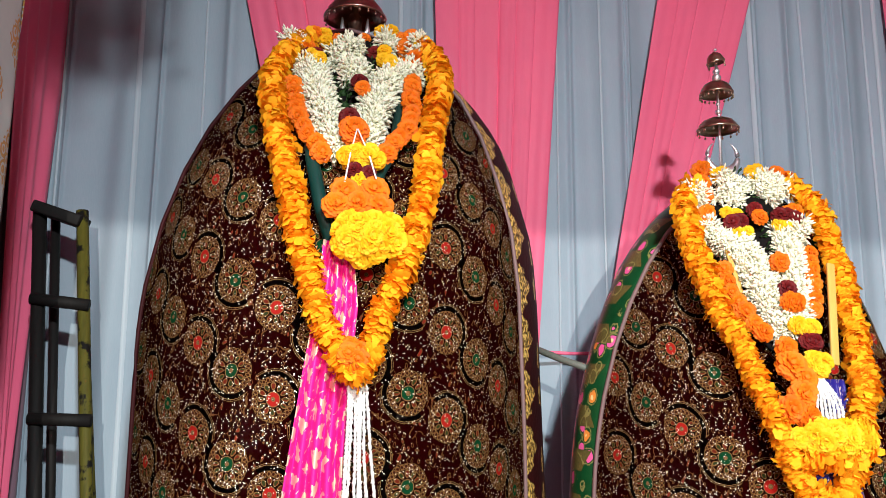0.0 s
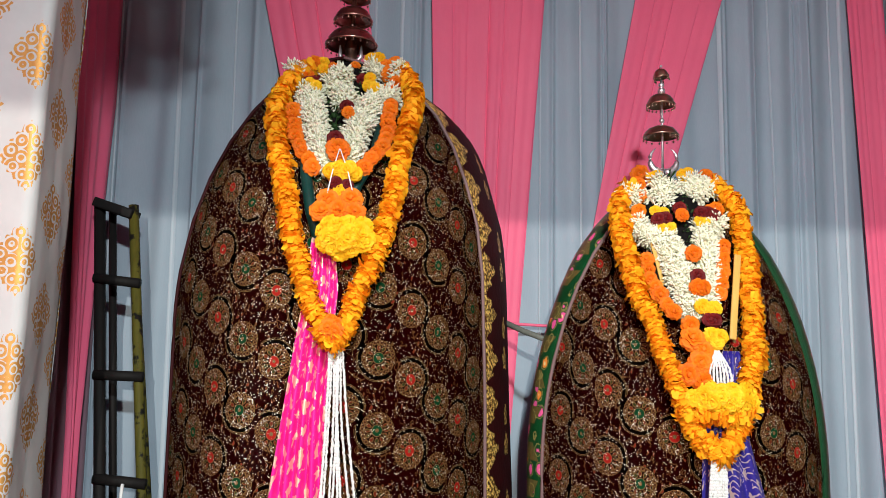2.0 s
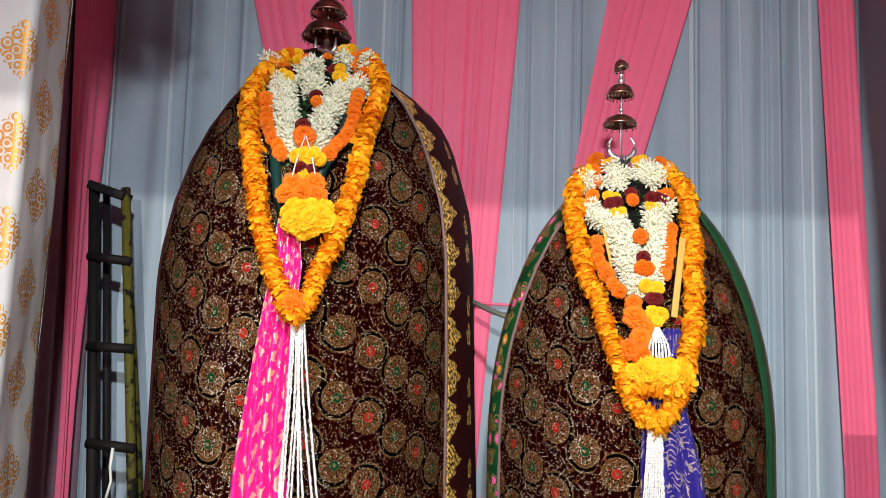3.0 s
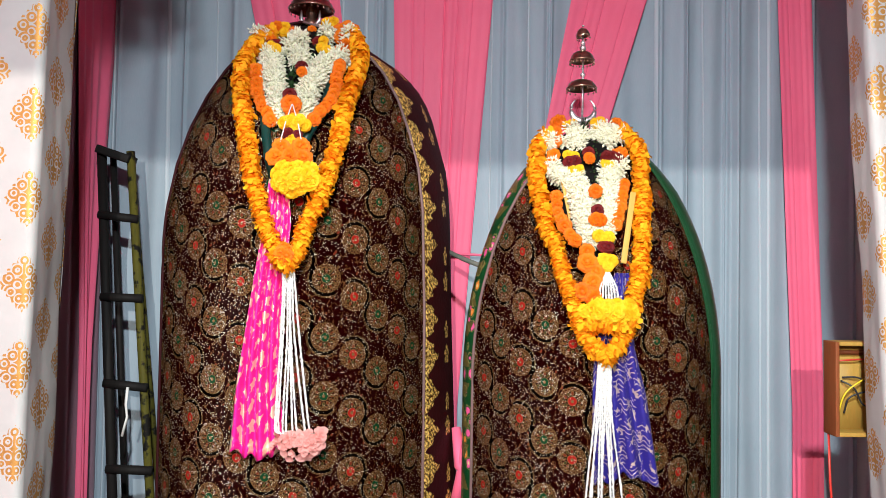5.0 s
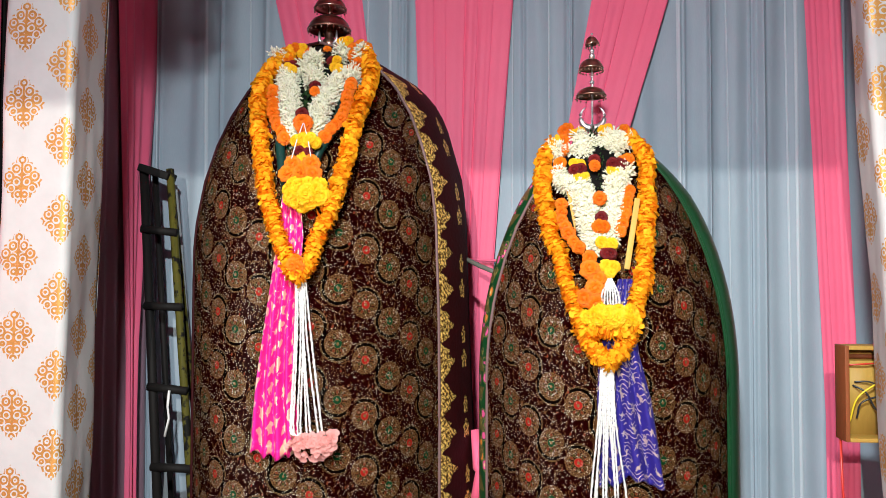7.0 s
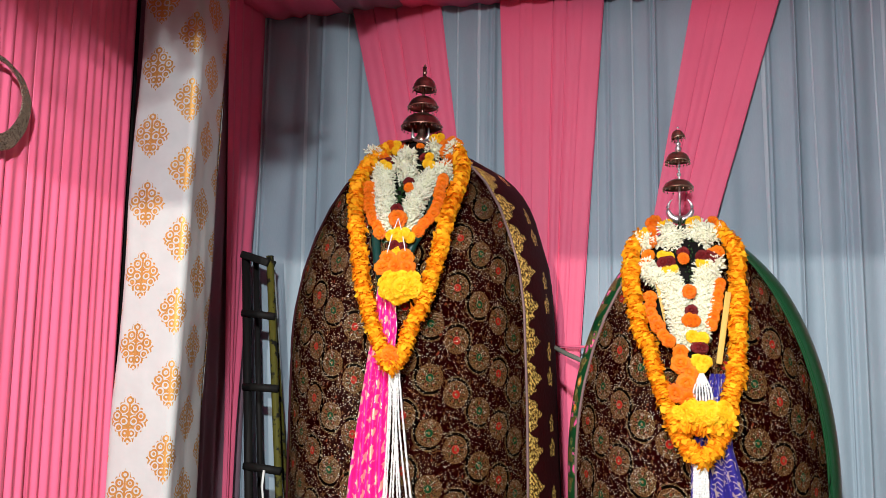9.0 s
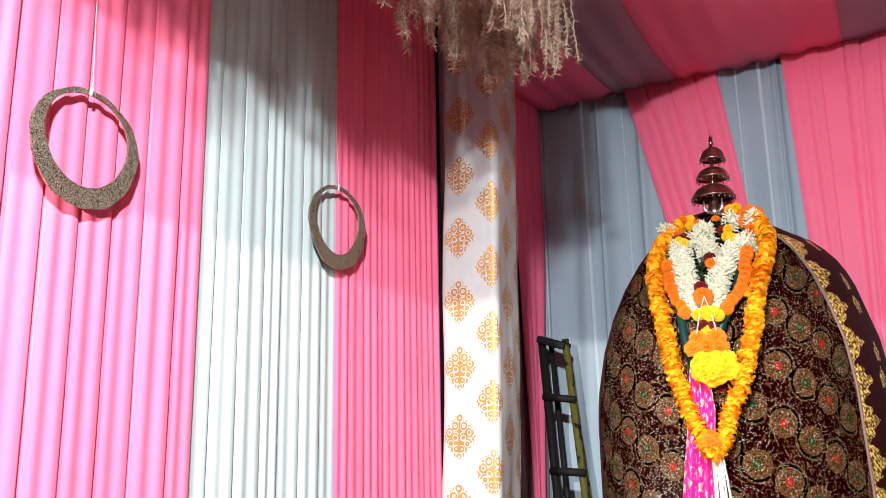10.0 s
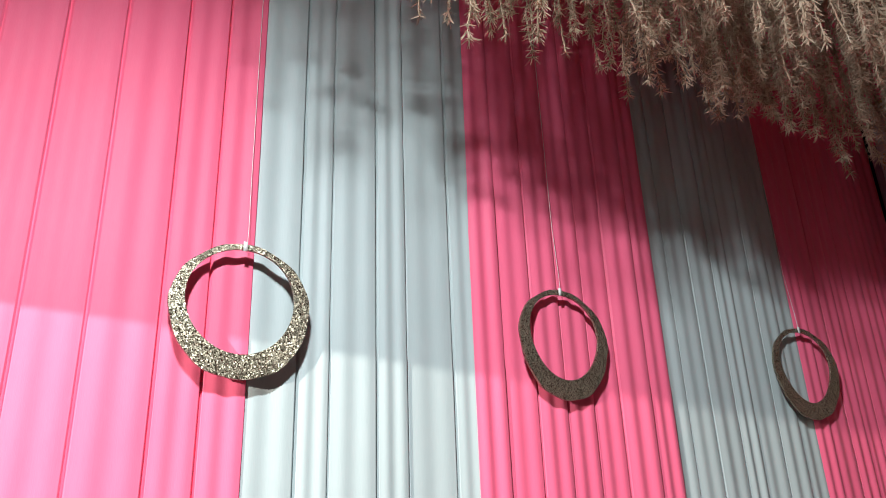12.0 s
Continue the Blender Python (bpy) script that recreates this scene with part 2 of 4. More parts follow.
def green_band_mat():
    m = Mat("green_brocade", (0.01, 0.14, 0.045), 0.35, spec=0.3)
    u, v, uv = m.uv()
    vo = m.t.nodes.new("ShaderNodeTexVoronoi")
    vo.inputs["Scale"].default_value = 17
    m.link(uv, vo.inputs["Vector"])
    sep = m.t.nodes.new("ShaderNodeSeparateColor")
    m.link(vo.outputs["Color"], sep.inputs[0])
    d = Ex(vo.outputs["Distance"]) + (m.noise(uv, 60, 2) - 0.5) * 0.25
    fl = less(d, 0.30)
    core = less(d, 0.12)
    col = m.mix(m.noise(uv, 15, 3), (0.0012, 0.026, 0.008), (0.005, 0.072, 0.020))
    vk = v / 0.115
    block = less(ab(vk - rnd(vk)), 0.24) * less(ab(u - 0.09 + 0.03 * sin(vk * 3.1416)), 0.05)
    col = m.mix(block * 0.85, col, m.mix(m.noise(uv, 120, 2), (0.05, 0.035, 0.012), (0.20, 0.14, 0.04)))
    fl, core = fl * (1.0 - block), core * (1.0 - block)
    col = m.mix(band(d, 0.36, 0.42) * 0.7, col, (0.30, 0.25, 0.08))
    col = m.mix(fl, col, m.mix(more(Ex(sep.outputs[0]), 0.6), (0.75, 0.10, 0.30), (0.75, 0.24, 0.04)))
    col = m.mix(core, col, (0.75, 0.60, 0.28))
    m.colour(col)
    m.bump(m.noise(uv, 350, 2), 0.25, 0.001)
    return m.m


fabric = medallion_fabric()
damask_cloth = damask()
magenta_silk = foil_print("magenta_silk", (0.68, 0.008, 0.20), (0.80, 0.02, 0.30), (0.90, 0.60, 0.45), 0.046, 0.27)
purple_silk = foil_print("purple_silk", (0.014, 0.010, 0.15), (0.03, 0.020, 0.23), (0.60, 0.48, 0.40), 0.05, 0.17, 1.0)
lace = lace_band()
green_brocade = green_band_mat()
maroon_plain = cloth("plain_maroon_velvet", (0.02, 0.002, 0.003), (0.04, 0.004, 0.005), 0.0, 0.6, 0.15)
piping_cloth = cloth("mauve_piping", (0.13, 0.07, 0.07), (0.22, 0.135, 0.13), 0.0)
green_plain = cloth("plain_green_satin", (0.003, 0.036, 0.011), (0.007, 0.068, 0.022), 0.0, 0.28)
teal_brocade = cloth("teal_brocade", (0.001, 0.016, 0.015), (0.007, 0.055, 0.045), 0.0, 0.4, 0.3)


def petal(name, c, c2, rough=0.6, thin=0.4):
    m = Mat(name, c, rough, spec=0.25)
    k = clamp01(m.island() * 0.65 + m.rand() * 0.5 - 0.05)
    col = m.mix(k, c, c2)
    m.colour(col)
    tr = m.t.nodes.new("ShaderNodeBsdfTranslucent")
    m.link(col, tr.inputs[0])
    mx = m.t.nodes.new("ShaderNodeMixShader")
    mx.inputs[0].default_value = thin
    m.link(m.b.outputs[0], mx.inputs[1])
    m.link(tr.outputs[0], mx.inputs[2])
    m.link(mx.outputs[0], m.t.nodes["Material Output"].inputs[0])
    return m.m


frill_mat = petal("orange_marigold_petals", (1.0, 0.33, 0.003), (1.0, 0.58, 0.02), 0.7, 0.25)
orange_mat = petal("deep_orange_petals", (0.80, 0.165, 0.004), (0.95, 0.28, 0.01))
yellow_mat = petal("yellow_petals", (0.95, 0.52, 0.006), (1.0, 0.70, 0.03))
red_mat = petal("dark_red_petals", (0.12, 0.006, 0.008), (0.26, 0.015, 0.015))
white_mat = petal("jasmine_buds", (0.94, 0.92, 0.66), (1.0, 0.98, 0.82), 0.6, 0.2)
rose_mat = petal("pink_rose_petals", (0.72, 0.30, 0.28), (0.85, 0.46, 0.42))
green_mat = petal("leaf_green", (0.02, 0.06, 0.015), (0.05, 0.11, 0.03))


def metal(name, c, rough, dark):
    m = Mat(name, c, rough, 1.0)
    o = m.obj()
    n = m.noise(o, 45, 4)
    m.colour(m.mix(n, dark, c))
    m.rough(n * 0.25 + rough - 0.1)
    m.bump(m.noise(o, 120, 2), 0.15, 0.001)
    return m.m


copper = metal("dark_copper", (0.58, 0.36, 0.28), 0.30, (0.24, 0.13, 0.10))
silver = metal("silver", (0.90, 0.87, 0.88), 0.42, (0.70, 0.67, 0.68))
bronze = metal("aged_bronze", (0.62, 0.46, 0.32), 0.30, (0.30, 0.20, 0.13))


def glitter():
    m = Mat("gold_glitter_board", (0.42, 0.34, 0.22), 0.4, 0.85)
    o = m.obj()
    vo = m.t.nodes.new("ShaderNodeTexVoronoi")
    vo.inputs["Scale"].default_value = 520
    m.link(o, vo.inputs["Vector"])
    sep = m.t.nodes.new("ShaderNodeSeparateColor")
    m.link(vo.outputs["Color"], sep.inputs[0])
    k = Ex(sep.outputs[0])
    m.colour(m.mix(k, (0.05, 0.036, 0.017), (0.52, 0.47, 0.36)))
    m.rough(k * 0.35 + 0.2)
    nm = m.t.nodes.new("ShaderNodeVectorMath")
    nm.operation = "MULTIPLY_ADD"
    m.link(vo.outputs["Color"], nm.inputs[0])
    nm.inputs[1].default_value = (0.7, 0.7, 0.7)
    nm.inputs[2].default_value = (-0.35, -0.35, -0.35)
    geo = m.t.nodes.new("ShaderNodeNewGeometry")
    ad = m.t.nodes.new("ShaderNodeVectorMath")
    m.link(geo.outputs["Normal"], ad.inputs[0])
    m.link(nm.outputs[0], ad.inputs[1])
    no = m.t.nodes.new("ShaderNodeVectorMath")
    no.operation = "NORMALIZE"
    m.link(ad.outputs[0], no.inputs[0])
    m.link(no.outputs[0], m.b.inputs["Normal"])
    return m.m


glitter_mat = glitter()


def wood(name, c, c2, c3=None, gloss=0.5):
    m = Mat(name, c, gloss, spec=0.2)
    o = m.obj()
    g = m.noise(o, 14, 4, stretch=(6, 6, 0.8))
    col = m.mix(g, c, c2)
    if c3:
        col = m.mix(clamp01((m.noise(o, 22, 4) - 0.52) * 14.0), col, c3)
    m.colour(col)
    m.bump(g, 0.3, 0.003)
    return m.m


ladder_black = wood("black_painted_wood", (0.004, 0.0035, 0.0035), (0.014, 0.011, 0.010), None, 0.7)
ladder_paint = wood("paint_spattered_bamboo", (0.035, 0.035, 0.006), (0.13, 0.11, 0.015), (0.006, 0.005, 0.004), 0.7)
# grey cloth with shade and bounced pink light mixed into its colour
shaded_grey_cloth = cloth("grey_cloth_in_shade", (0.24, 0.13, 0.17), (0.34, 0.20, 0.25), 0.1)
box_wood = wood("varnished_box_wood", (0.16, 0.045, 0.015), (0.26, 0.08, 0.03))
box_inside = wood("yellow_board", (0.30, 0.17, 0.03), (0.42, 0.26, 0.06))
stick_mat = wood("pale_yellow_pith", (0.48, 0.28, 0.05), (0.62, 0.40, 0.11))
dark_mat = cloth("matt_black", (0.003, 0.003, 0.003), (0.008, 0.006, 0.006), 0.0, 0.8, 0.1)
grey_pipe = wood("grey_pipe", (0.085, 0.095, 0.08), (0.15, 0.155, 0.13))
tinsel_mat = petal("cream_tinsel", (0.42, 0.30, 0.21), (0.66, 0.52, 0.39), 0.4)
rust_pleats = cloth("rust_orange_pleated_cloth", (0.50, 0.16, 0.035), (0.62, 0.24, 0.06))
bud_mat = petal("white_bud_strings", (0.88, 0.88, 0.84), (0.95, 0.95, 0.93))
string_mat = Mat("white_thread", (0.78, 0.76, 0.74), 0.7).m
wire_yellow = Mat("yellow_wire", (0.70, 0.50, 0.02), 0.4).m
wire_black = Mat("black_wire", (0.02, 0.02, 0.025), 0.4).m
wire_red = Mat("red_wire", (0.5, 0.03, 0.02), 0.4).m

# ---------------------------------------------------------------- mesh helpers


def smooth_mesh(name, bm, material, sharp=False):
    me = bpy.data.meshes.new(name)
    bm.normal_update()
    bm.to_mesh(me)
    bm.free()
    me.materials.append(material)
    if not sharp:
        me.shade_smooth()
    return me


def part(name, bm, material, parent=None, label="", sharp=False):
    ob = new(name, smooth_mesh(name, bm, material, sharp))
    ob.parent = parent
    if label:
        tagged(ob, label)
    return ob


def thing(name, label, category, group="", kind="", place=(0, 0, 0)):
    ob = new(name)
    ob.location = place
    ob.empty_display_size = 0.05
    return tagged(ob, label, category, group, kind)


def grid(fn, nu, nv, uv=None, close=False):
    """A sheet from fn(i / nu, j / nv)."""
    bm = bmesh.new()
    lay = bm.loops.layers.uv.new("UVMap")
    vs = [[bm.verts.new(fn(i / nu, j / nv)) for j in range(nv + 1)] for i in range(nu + 1)]
    for i in range(nu):
        for j in range(nv):
            f = bm.faces.new((vs[i][j], vs[i + 1][j], vs[i + 1][j + 1], vs[i][j + 1]))
            if uv:
                for lp, (a, b) in zip(f.loops, ((i, j), (i + 1, j), (i + 1, j + 1), (i, j + 1))):
                    lp[lay].uv = uv(a / nu, b / nv)
    return bm


def thicken(ob, depth, offset=-1):
    md = ob.modifiers.new("thickness", "SOLIDIFY")
    md.thickness, md.offset = depth, offset
    return ob


def box_bm(x0, x1, y0, y1, z0, z1, bevel=0.0, uvscale=True):
    bm = bmesh.new()
    bmesh.ops.create_cube(bm, size=1, matrix=Matrix.LocRotScale(((x0 + x1) / 2, (y0 + y1) / 2, (z0 + z1) / 2), None, (x1 - x0, y1 - y0, z1 - z0)))
    if bevel:
        bmesh.ops.bevel(bm, geom=bm.edges[:], offset=bevel, segments=2, affect="EDGES", profile=0.6)
    return bm


def tube(points, radius, sides=8, bm=None, taper=None):
    bm = bm or bmesh.new()
    pts = [Vector(p) for p in points]
    rings = []
    for k, p in enumerate(pts):
        d = (pts[min(k + 1, len(pts) - 1)] - pts[max(k - 1, 0)]).normalized()
        q = d.to_track_quat("Z", "Y")
        rr = radius if taper is None else radius * taper[k]
        rings.append([bm.verts.new(p + q @ Vector((rr * math.cos(2 * math.pi * s / sides), rr * math.sin(2 * math.pi * s / sides), 0))) for s in range(sides)])
    for a, b in zip(rings, rings[1:]):
        for s in range(sides):
            bm.faces.new((a[s], a[(s + 1) % sides], b[(s + 1) % sides], b[s]))
    bm.faces.new(rings[0][::-1])
    bm.faces.new(rings[-1])
    return bm


def lathe(profile, sides=28, bm=None, origin=(0, 0, 0)):
    bm = bm or bmesh.new()
    o = Vector(origin)
    rings = [[bm.verts.new(o + Vector((r * math.cos(2 * math.pi * s / sides), r * math.sin(2 * math.pi * s / sides), z))) for s in range(sides)] for r, z in profile]
    for a, b in zip(rings, rings[1:]):
        for s in range(sides):
            bm.faces.new((a[s], a[(s + 1) % sides], b[(s + 1) % sides], b[s]))
    return bm


def spline(points, step):
    """Points at even steps along a Catmull-Rom curve, with tangents."""
    p = [Vector(a) for a in points]
    p = [p[0] * 2 - p[1]] + p + [p[-1] * 2 - p[-2]]
    fine = []
    for k in range(1, len(p) - 2):
        for s in range(24):
            t = s / 24
            fine.append(0.5 * ((2 * p[k]) + (p[k + 1] - p[k - 1]) * t + (2 * p[k - 1] - 5 * p[k] + 4 * p[k + 1] - p[k + 2]) * t * t + (3 * p[k] - p[k - 1] - 3 * p[k + 1] + p[k + 2]) * t ** 3))
    fine.append(p[-2])
    out, gone, need = [], 0.0, 0.0
    for a, b in zip(fine, fine[1:]):
        seg = (b - a).length
        while need <= gone + seg and seg > 0:
            out.append((a + (b - a) * ((need - gone) / seg), (b - a).normalized()))
            need += step
        gone += seg
    return out


def shared(name, me, m, parent):
    ob = new(name, me)
    ob.parent = parent
    ob.matrix_basis = m
    return ob


# ---------------------------------------------------------------- curtains
def pleats(n, seed, depth, knife):
    """A fold profile over n pleats: how far the cloth stands out at u."""
    rg = random.Random(seed)
    cuts = [0.0]
    for _ in range(n):
        cuts.append(cuts[-1] + rg.uniform(0.7, 1.3))
    cuts = [c / cuts[-1] for c in cuts]
    amp = [rg.uniform(0.5, 1.0) * depth for _ in range(n)]
    deep = [rg.choice((0.008, 0.014, 0.022, 0.030)) * min(1.0, depth / 0.03) for _ in range(n)]

    def fn(u):
        u = min(max(u, 0.0), 0.99999)
        k = max(i for i in range(n) if cuts[i] <= u)
        t = (u - cuts[k]) / (cuts[k + 1] - cuts[k])
        if knife:
            if t > 0.945:
                return amp[k] * 0.40 - deep[k]
            return amp[k] * (0.45 + 0.25 * t + 0.25 * math.sin(2 * math.pi * t) ** 2)
        return amp[k] * (0.5 - 0.5 * math.cos(2 * math.pi * t))
    return fn


def drape(name, left, right, out, z0, z1, n, seed, depth, knife, material, nu, parent=None, nz=14):
    """A hanging cloth; left(z) and right(z) give its edges in plan, out the way the folds stand."""
    fold = pleats(n, seed, depth, knife)
    out = Vector(out)

    def fn(u, v):
        z = z0 + (z1 - z0) * v
        a, b = Vector((*left(z), z)), Vector((*right(z), z))
        sway = 0.004 * math.sin(9 * u * n / 6 + seed + 2.1 * v)
        return a + (b - a) * u + out * (fold(u + 0.004 * math.sin(5 * v + seed)) * (0.75 + 0.25 * math.cos(3 * v + seed)) + sway)
    bm = grid(fn, nu, nz)
    ob = part(name, bm, material, parent)
    thicken(ob, 0.0015)
    return ob


# ---------------------------------------------------------------- structure
# floor lies out of view, dark so that little light bounces up
floor = tagged(part("floor", box_bm(-1.05, 4.5, -8.0, 2.95, -0.1, 0.0), floor_mat), "unseen floor, kept dark to hold down bounced light", "floor", kind="structure")
back_wall = tagged(part("wall_north", box_bm(-0.98, 4.5, 2.86, 2.95, 0, 3.9), plain_wall), "plain canvas wall behind the back curtain", "wall", kind="structure")
west_wall = tagged(part("wall_west", box_bm(-1.05, -0.98, -8.0, 2.95, 0, 3.9), plain_wall), "plain canvas wall behind the side curtain", "wall", kind="structure")
# east and south walls are unseen, added to enclose and bounce the light
east_wall = tagged(part("wall_east", box_bm(4.5, 4.57, -8.0, 2.95, 0, 3.9), plain_wall), "unseen plain wall, added to close the room and bounce light", "wall", kind="structure")
south_wall = tagged(part("wall_south", box_bm(-1.05, 4.57, -8.07, -8.0, 0, 3.9), plain_wall), "unseen plain wall, added to close the room and bounce light", "wall", kind="structure")

# side curtain with pink and pale stripes
side_curtain = thing("curtain", "pleated satin side curtain in pink and pale grey stripes", "curtain", kind="structure")
edges = [-3.1, -2.52, -1.96, -1.40, -0.82, -0.283, 0.302, 0.882, 1.52]
for k, (y0, y1) in enumerate(zip(edges, edges[1:])):
    is_pink = k % 2 == 1
    drape("curtain_stripe", lambda z, y=y0: (-0.832 if is_pink else -0.835, y - 0.012), lambda z, y=y1: (-0.832 if is_pink else -0.835, y + 0.006),
          (1, 0, 0), 0.0, 3.62, (6, 6, 7, 6, 6, 7, 7, 8)[k], 11 + k, 0.032 if is_pink else 0.024, True, pink_cloth if is_pink else white_cloth, 360, side_curtain, 8)

# alcove side curtain, its grey cloth coloured as it looks in shade
alcove_curtain = thing("curtain", "pleated grey and pink curtain closing the alcove side", "curtain", kind="structure")
for y0, s0, y1, s1, off, mt, sd in ((1.60, 0, 2.84, 0, 0.0, shaded_grey_cloth, 31), (2.52, -0.07, 2.62, 0.12, 0.03, pink_cloth, 32)):
    drape("curtain_stripe", lambda z: (-0.91 + off, y0 + s0 * max(0, z - 1.2)), lambda z: (-0.91 + off, min(2.79, y1 + s1 * max(0, z - 1.2))), (1, 0, 0), 0.0, 3.6, 4 if off else 13, sd, 0.03, False, mt, 100, alcove_curtain)
east_alcove = thing("curtain", "pleated pale grey curtain closing the alcove side", "curtain", kind="structure")
drape("curtain_stripe", lambda z: (2.62, 2.84), lambda z: (2.62, 1.62), (-1, 0, 0), 0.0, 3.6, 12, 41, 0.03, False, white_cloth, 120, east_alcove)

# back curtain: a grey gauze sheet with pink drapes hung before it
back_curtain = thing("curtain", "pleated grey gauze back curtain with hanging pink drapes", "curtain", kind="structure")
gauze_rng = random.Random(51)
gauze_seams = [(gauze_rng.uniform(0, 3.6), gauze_rng.uniform(0.004, 0.012), gauze_rng.uniform(0.006, 0.016)) for _ in range(34)]
gauze_waves = pleats(21, 52, 0.026, False)


def gauze(u, v):
    """A sheer sheet: broad soft folds with narrow gathered ridges between them."""
    x, z = 3.6 * u, 3.5 * v
    lean = 0.012 * math.sin(2.3 * u + 1.4 * v)
    d = gauze_waves(min(0.999, u + 0.006 * math.sin(4 * v + 7 * u)))
    for c, w, h in gauze_seams:
        t = abs(x + lean * (1 - v) - c) / w
        if t < 2.5:
            d += h * math.exp(-t * t)
    return (-0.95 + x, 2.80 - d, z)


thicken(part("gauze_sheet", grid(gauze, 1100, 10), grey_cloth, back_curtain), 0.0012)
for k, x in enumerate((-0.878, -0.623, -0.397, 0.187, 0.293, 0.877, 1.047, 1.65, 1.879, 2.154, 2.192)):
    # doubled hems, where two widths of the gauze overlap
    wide = (0.010, 0.016, 0.008)[k % 3]

    def hem_fn(u, v):
        gx, gy, gz = gauze((x + 0.95 + wide * (u - 0.5)) / 3.6 + 0.002 * math.sin(2.5 * v + k), v)
        return (gx, gy - 0.003 - 0.004 * math.sin(math.pi * u), gz)
    part("gauze_hem", grid(hem_fn, 6, 24), gauze_hem_cloth, back_curtain)


def edge(x_top, slope):
    return lambda z: (x_top + slope * (3.4 - max(z, 1.0)), 2.755)


for (a, sa), (b, sb), n, sd in (((-0.368, 0.225), (0.10, 0.125), 4, 61), ((0.403, 0.03), (0.92, -0.075), 6, 62), ((1.345, -0.19), (1.755, -0.30), 4, 63), ((2.198, 0.035), (2.36, 0.03), 3, 64)):
    drape("pink_drape", edge(a, sa), edge(b, sb), (0, -1, 0), 0.0, 3.45, n, sd, 0.014, True, pink_cloth, 160, back_curtain)
cord = tagged(part("curtain_cord", tube([(0.55, 2.70, 1.69), (0.9, 2.70, 1.675), (1.4, 2.70, 1.69)], 0.006), pink_cloth), "thin pink cord tied across the back curtain", "cord")


# ceiling drapes
def ceiling_sheet(x0, x1, seed, material, lift):
    fold = pleats(max(2, round((x1 - x0) / 0.13)), seed, 0.02, False)

    def fn(u, v):
        y = -4.2 + 7.05 * v
        sag = 0.05 * math.sin(math.pi * min(max((y - 1.6) / 1.2, 0), 1))
        return (x0 + (x1 - x0) * u, y, 3.43 + 0.10 * max(0.0, (1.5 - y)) * 0.4 - fold(u) - sag + lift)
    ob = part("ceiling", grid(fn, 40, 40), material)
    thicken(ob, 0.002, 1)
    return tagged(ob, "draped cloth ceiling with soft folds", "ceiling", kind="structure")


cx, sd = -1.0, 71
# every second sheet is grey, with dim ceiling light put into its colour
for k, w in enumerate((0.55, 0.35, 0.75, 0.42, 0.6, 0.4, 0.6, 0.6)):
    ceiling_sheet(cx, cx + w + 0.02, sd + k, pink_cloth if k % 2 == 0 else shaded_grey_cloth, 0.004 * (k % 2))
    cx += w
# unseen roof added above the ceiling sheets to shut the room
roof = tagged(part("ceiling", box_bm(-1.05, 4.57, -8.07, 2.95, 3.9, 3.96), plain_wall), "unseen plain roof, added to close the room in", "ceiling", kind="structure")


# unseen hood behind the walk, added to cut the stand floodlight off above
flood = thing("floodlight", "unseen black hood and bracket, added to cut the floodlight off above", "floodlight")
hood = part("hood", box_bm(-1.02, 1.2, -0.30, 0.52, 0.0, 0.012, 0.003), dark_mat, flood)
hood.matrix_basis = pose(0.3, -2.7, 2.38, -3.4, 0, 0)
hood.location.z += 0.004
part("bracket", tube([(0.3, -2.9, 2.40), (0.3, -2.95, 3.92)], 0.015, 8), dark_mat, flood)

# ---------------------------------------------------------------- columns
def column(per, lean, label, shift):
    """A fabric-wrapped column from its four corners in plan at 1.7 m; lean in x per metre of height."""
    x0, x1 = min(p[0] for p in per), max(p[0] for p in per)
    y0, y1 = min(p[1] for p in per), max(p[1] for p in per)
    col = thing("column", label, "column", "columns beside the alcove", "structure", (x0, y0, 0))
    run = [0]
    for a, b in zip(per, per[1:] + per[:1]):
        run.append(run[-1] + math.dist(a, b))
    rad = 0.022

    def at(s):
        s = s % run[-1]
        k = max(i for i in range(4) if run[i] <= s)
        a, b = per[k], per[(k + 1) % 4]
        t = (s - run[k]) / (run[k + 1] - run[k])
        return Vector((a[0] + (b[0] - a[0]) * t, a[1] + (b[1] - a[1]) * t, 0))

    def fn(u, v):
        s = u * run[-1]
        p = (at(s - rad) + at(s) + at(s + rad)) / 3
        z = 3.42 * v
        c = Vector(((x0 + x1) / 2, (y0 + y1) / 2, 0))
        d = (p - c).normalized()
        p = p + d * (0.004 * math.sin(7 * z + 9 * u) + 0.003 * noise.noise(Vector((u * 18, z * 5, x0))))
        return (p.x - x0 + lean * (z - 1.7), p.y - y0, z)
    part("fabric_wrap", grid(fn, 96, 60, lambda u, v: (u * run[-1] + shift, 3.42 * v - 0.043)), damask_cloth, col)
    return col


west_column = column([(-0.588, 1.76), (-0.557, 1.49), (-0.80, 1.49), (-0.80, 1.76)], 0.022, "square column wrapped in white fabric with gold damask motifs", -0.009)
east_column = column([(2.23, 1.70), (2.23, 1.53), (1.970, 1.53), (1.992, 1.70)], -0.05, "square column wrapped in white damask fabric, switch box on it", 0.03)
# black tube placed in the gap beside the column as its deep shade
pole = tagged(part("pole", tube([(-0.835, 1.555, 0), (-0.835, 1.555, 3.5)], 0.012, 12), dark_mat), "dark upright strip standing in for the shaded gap by the column", "pole")


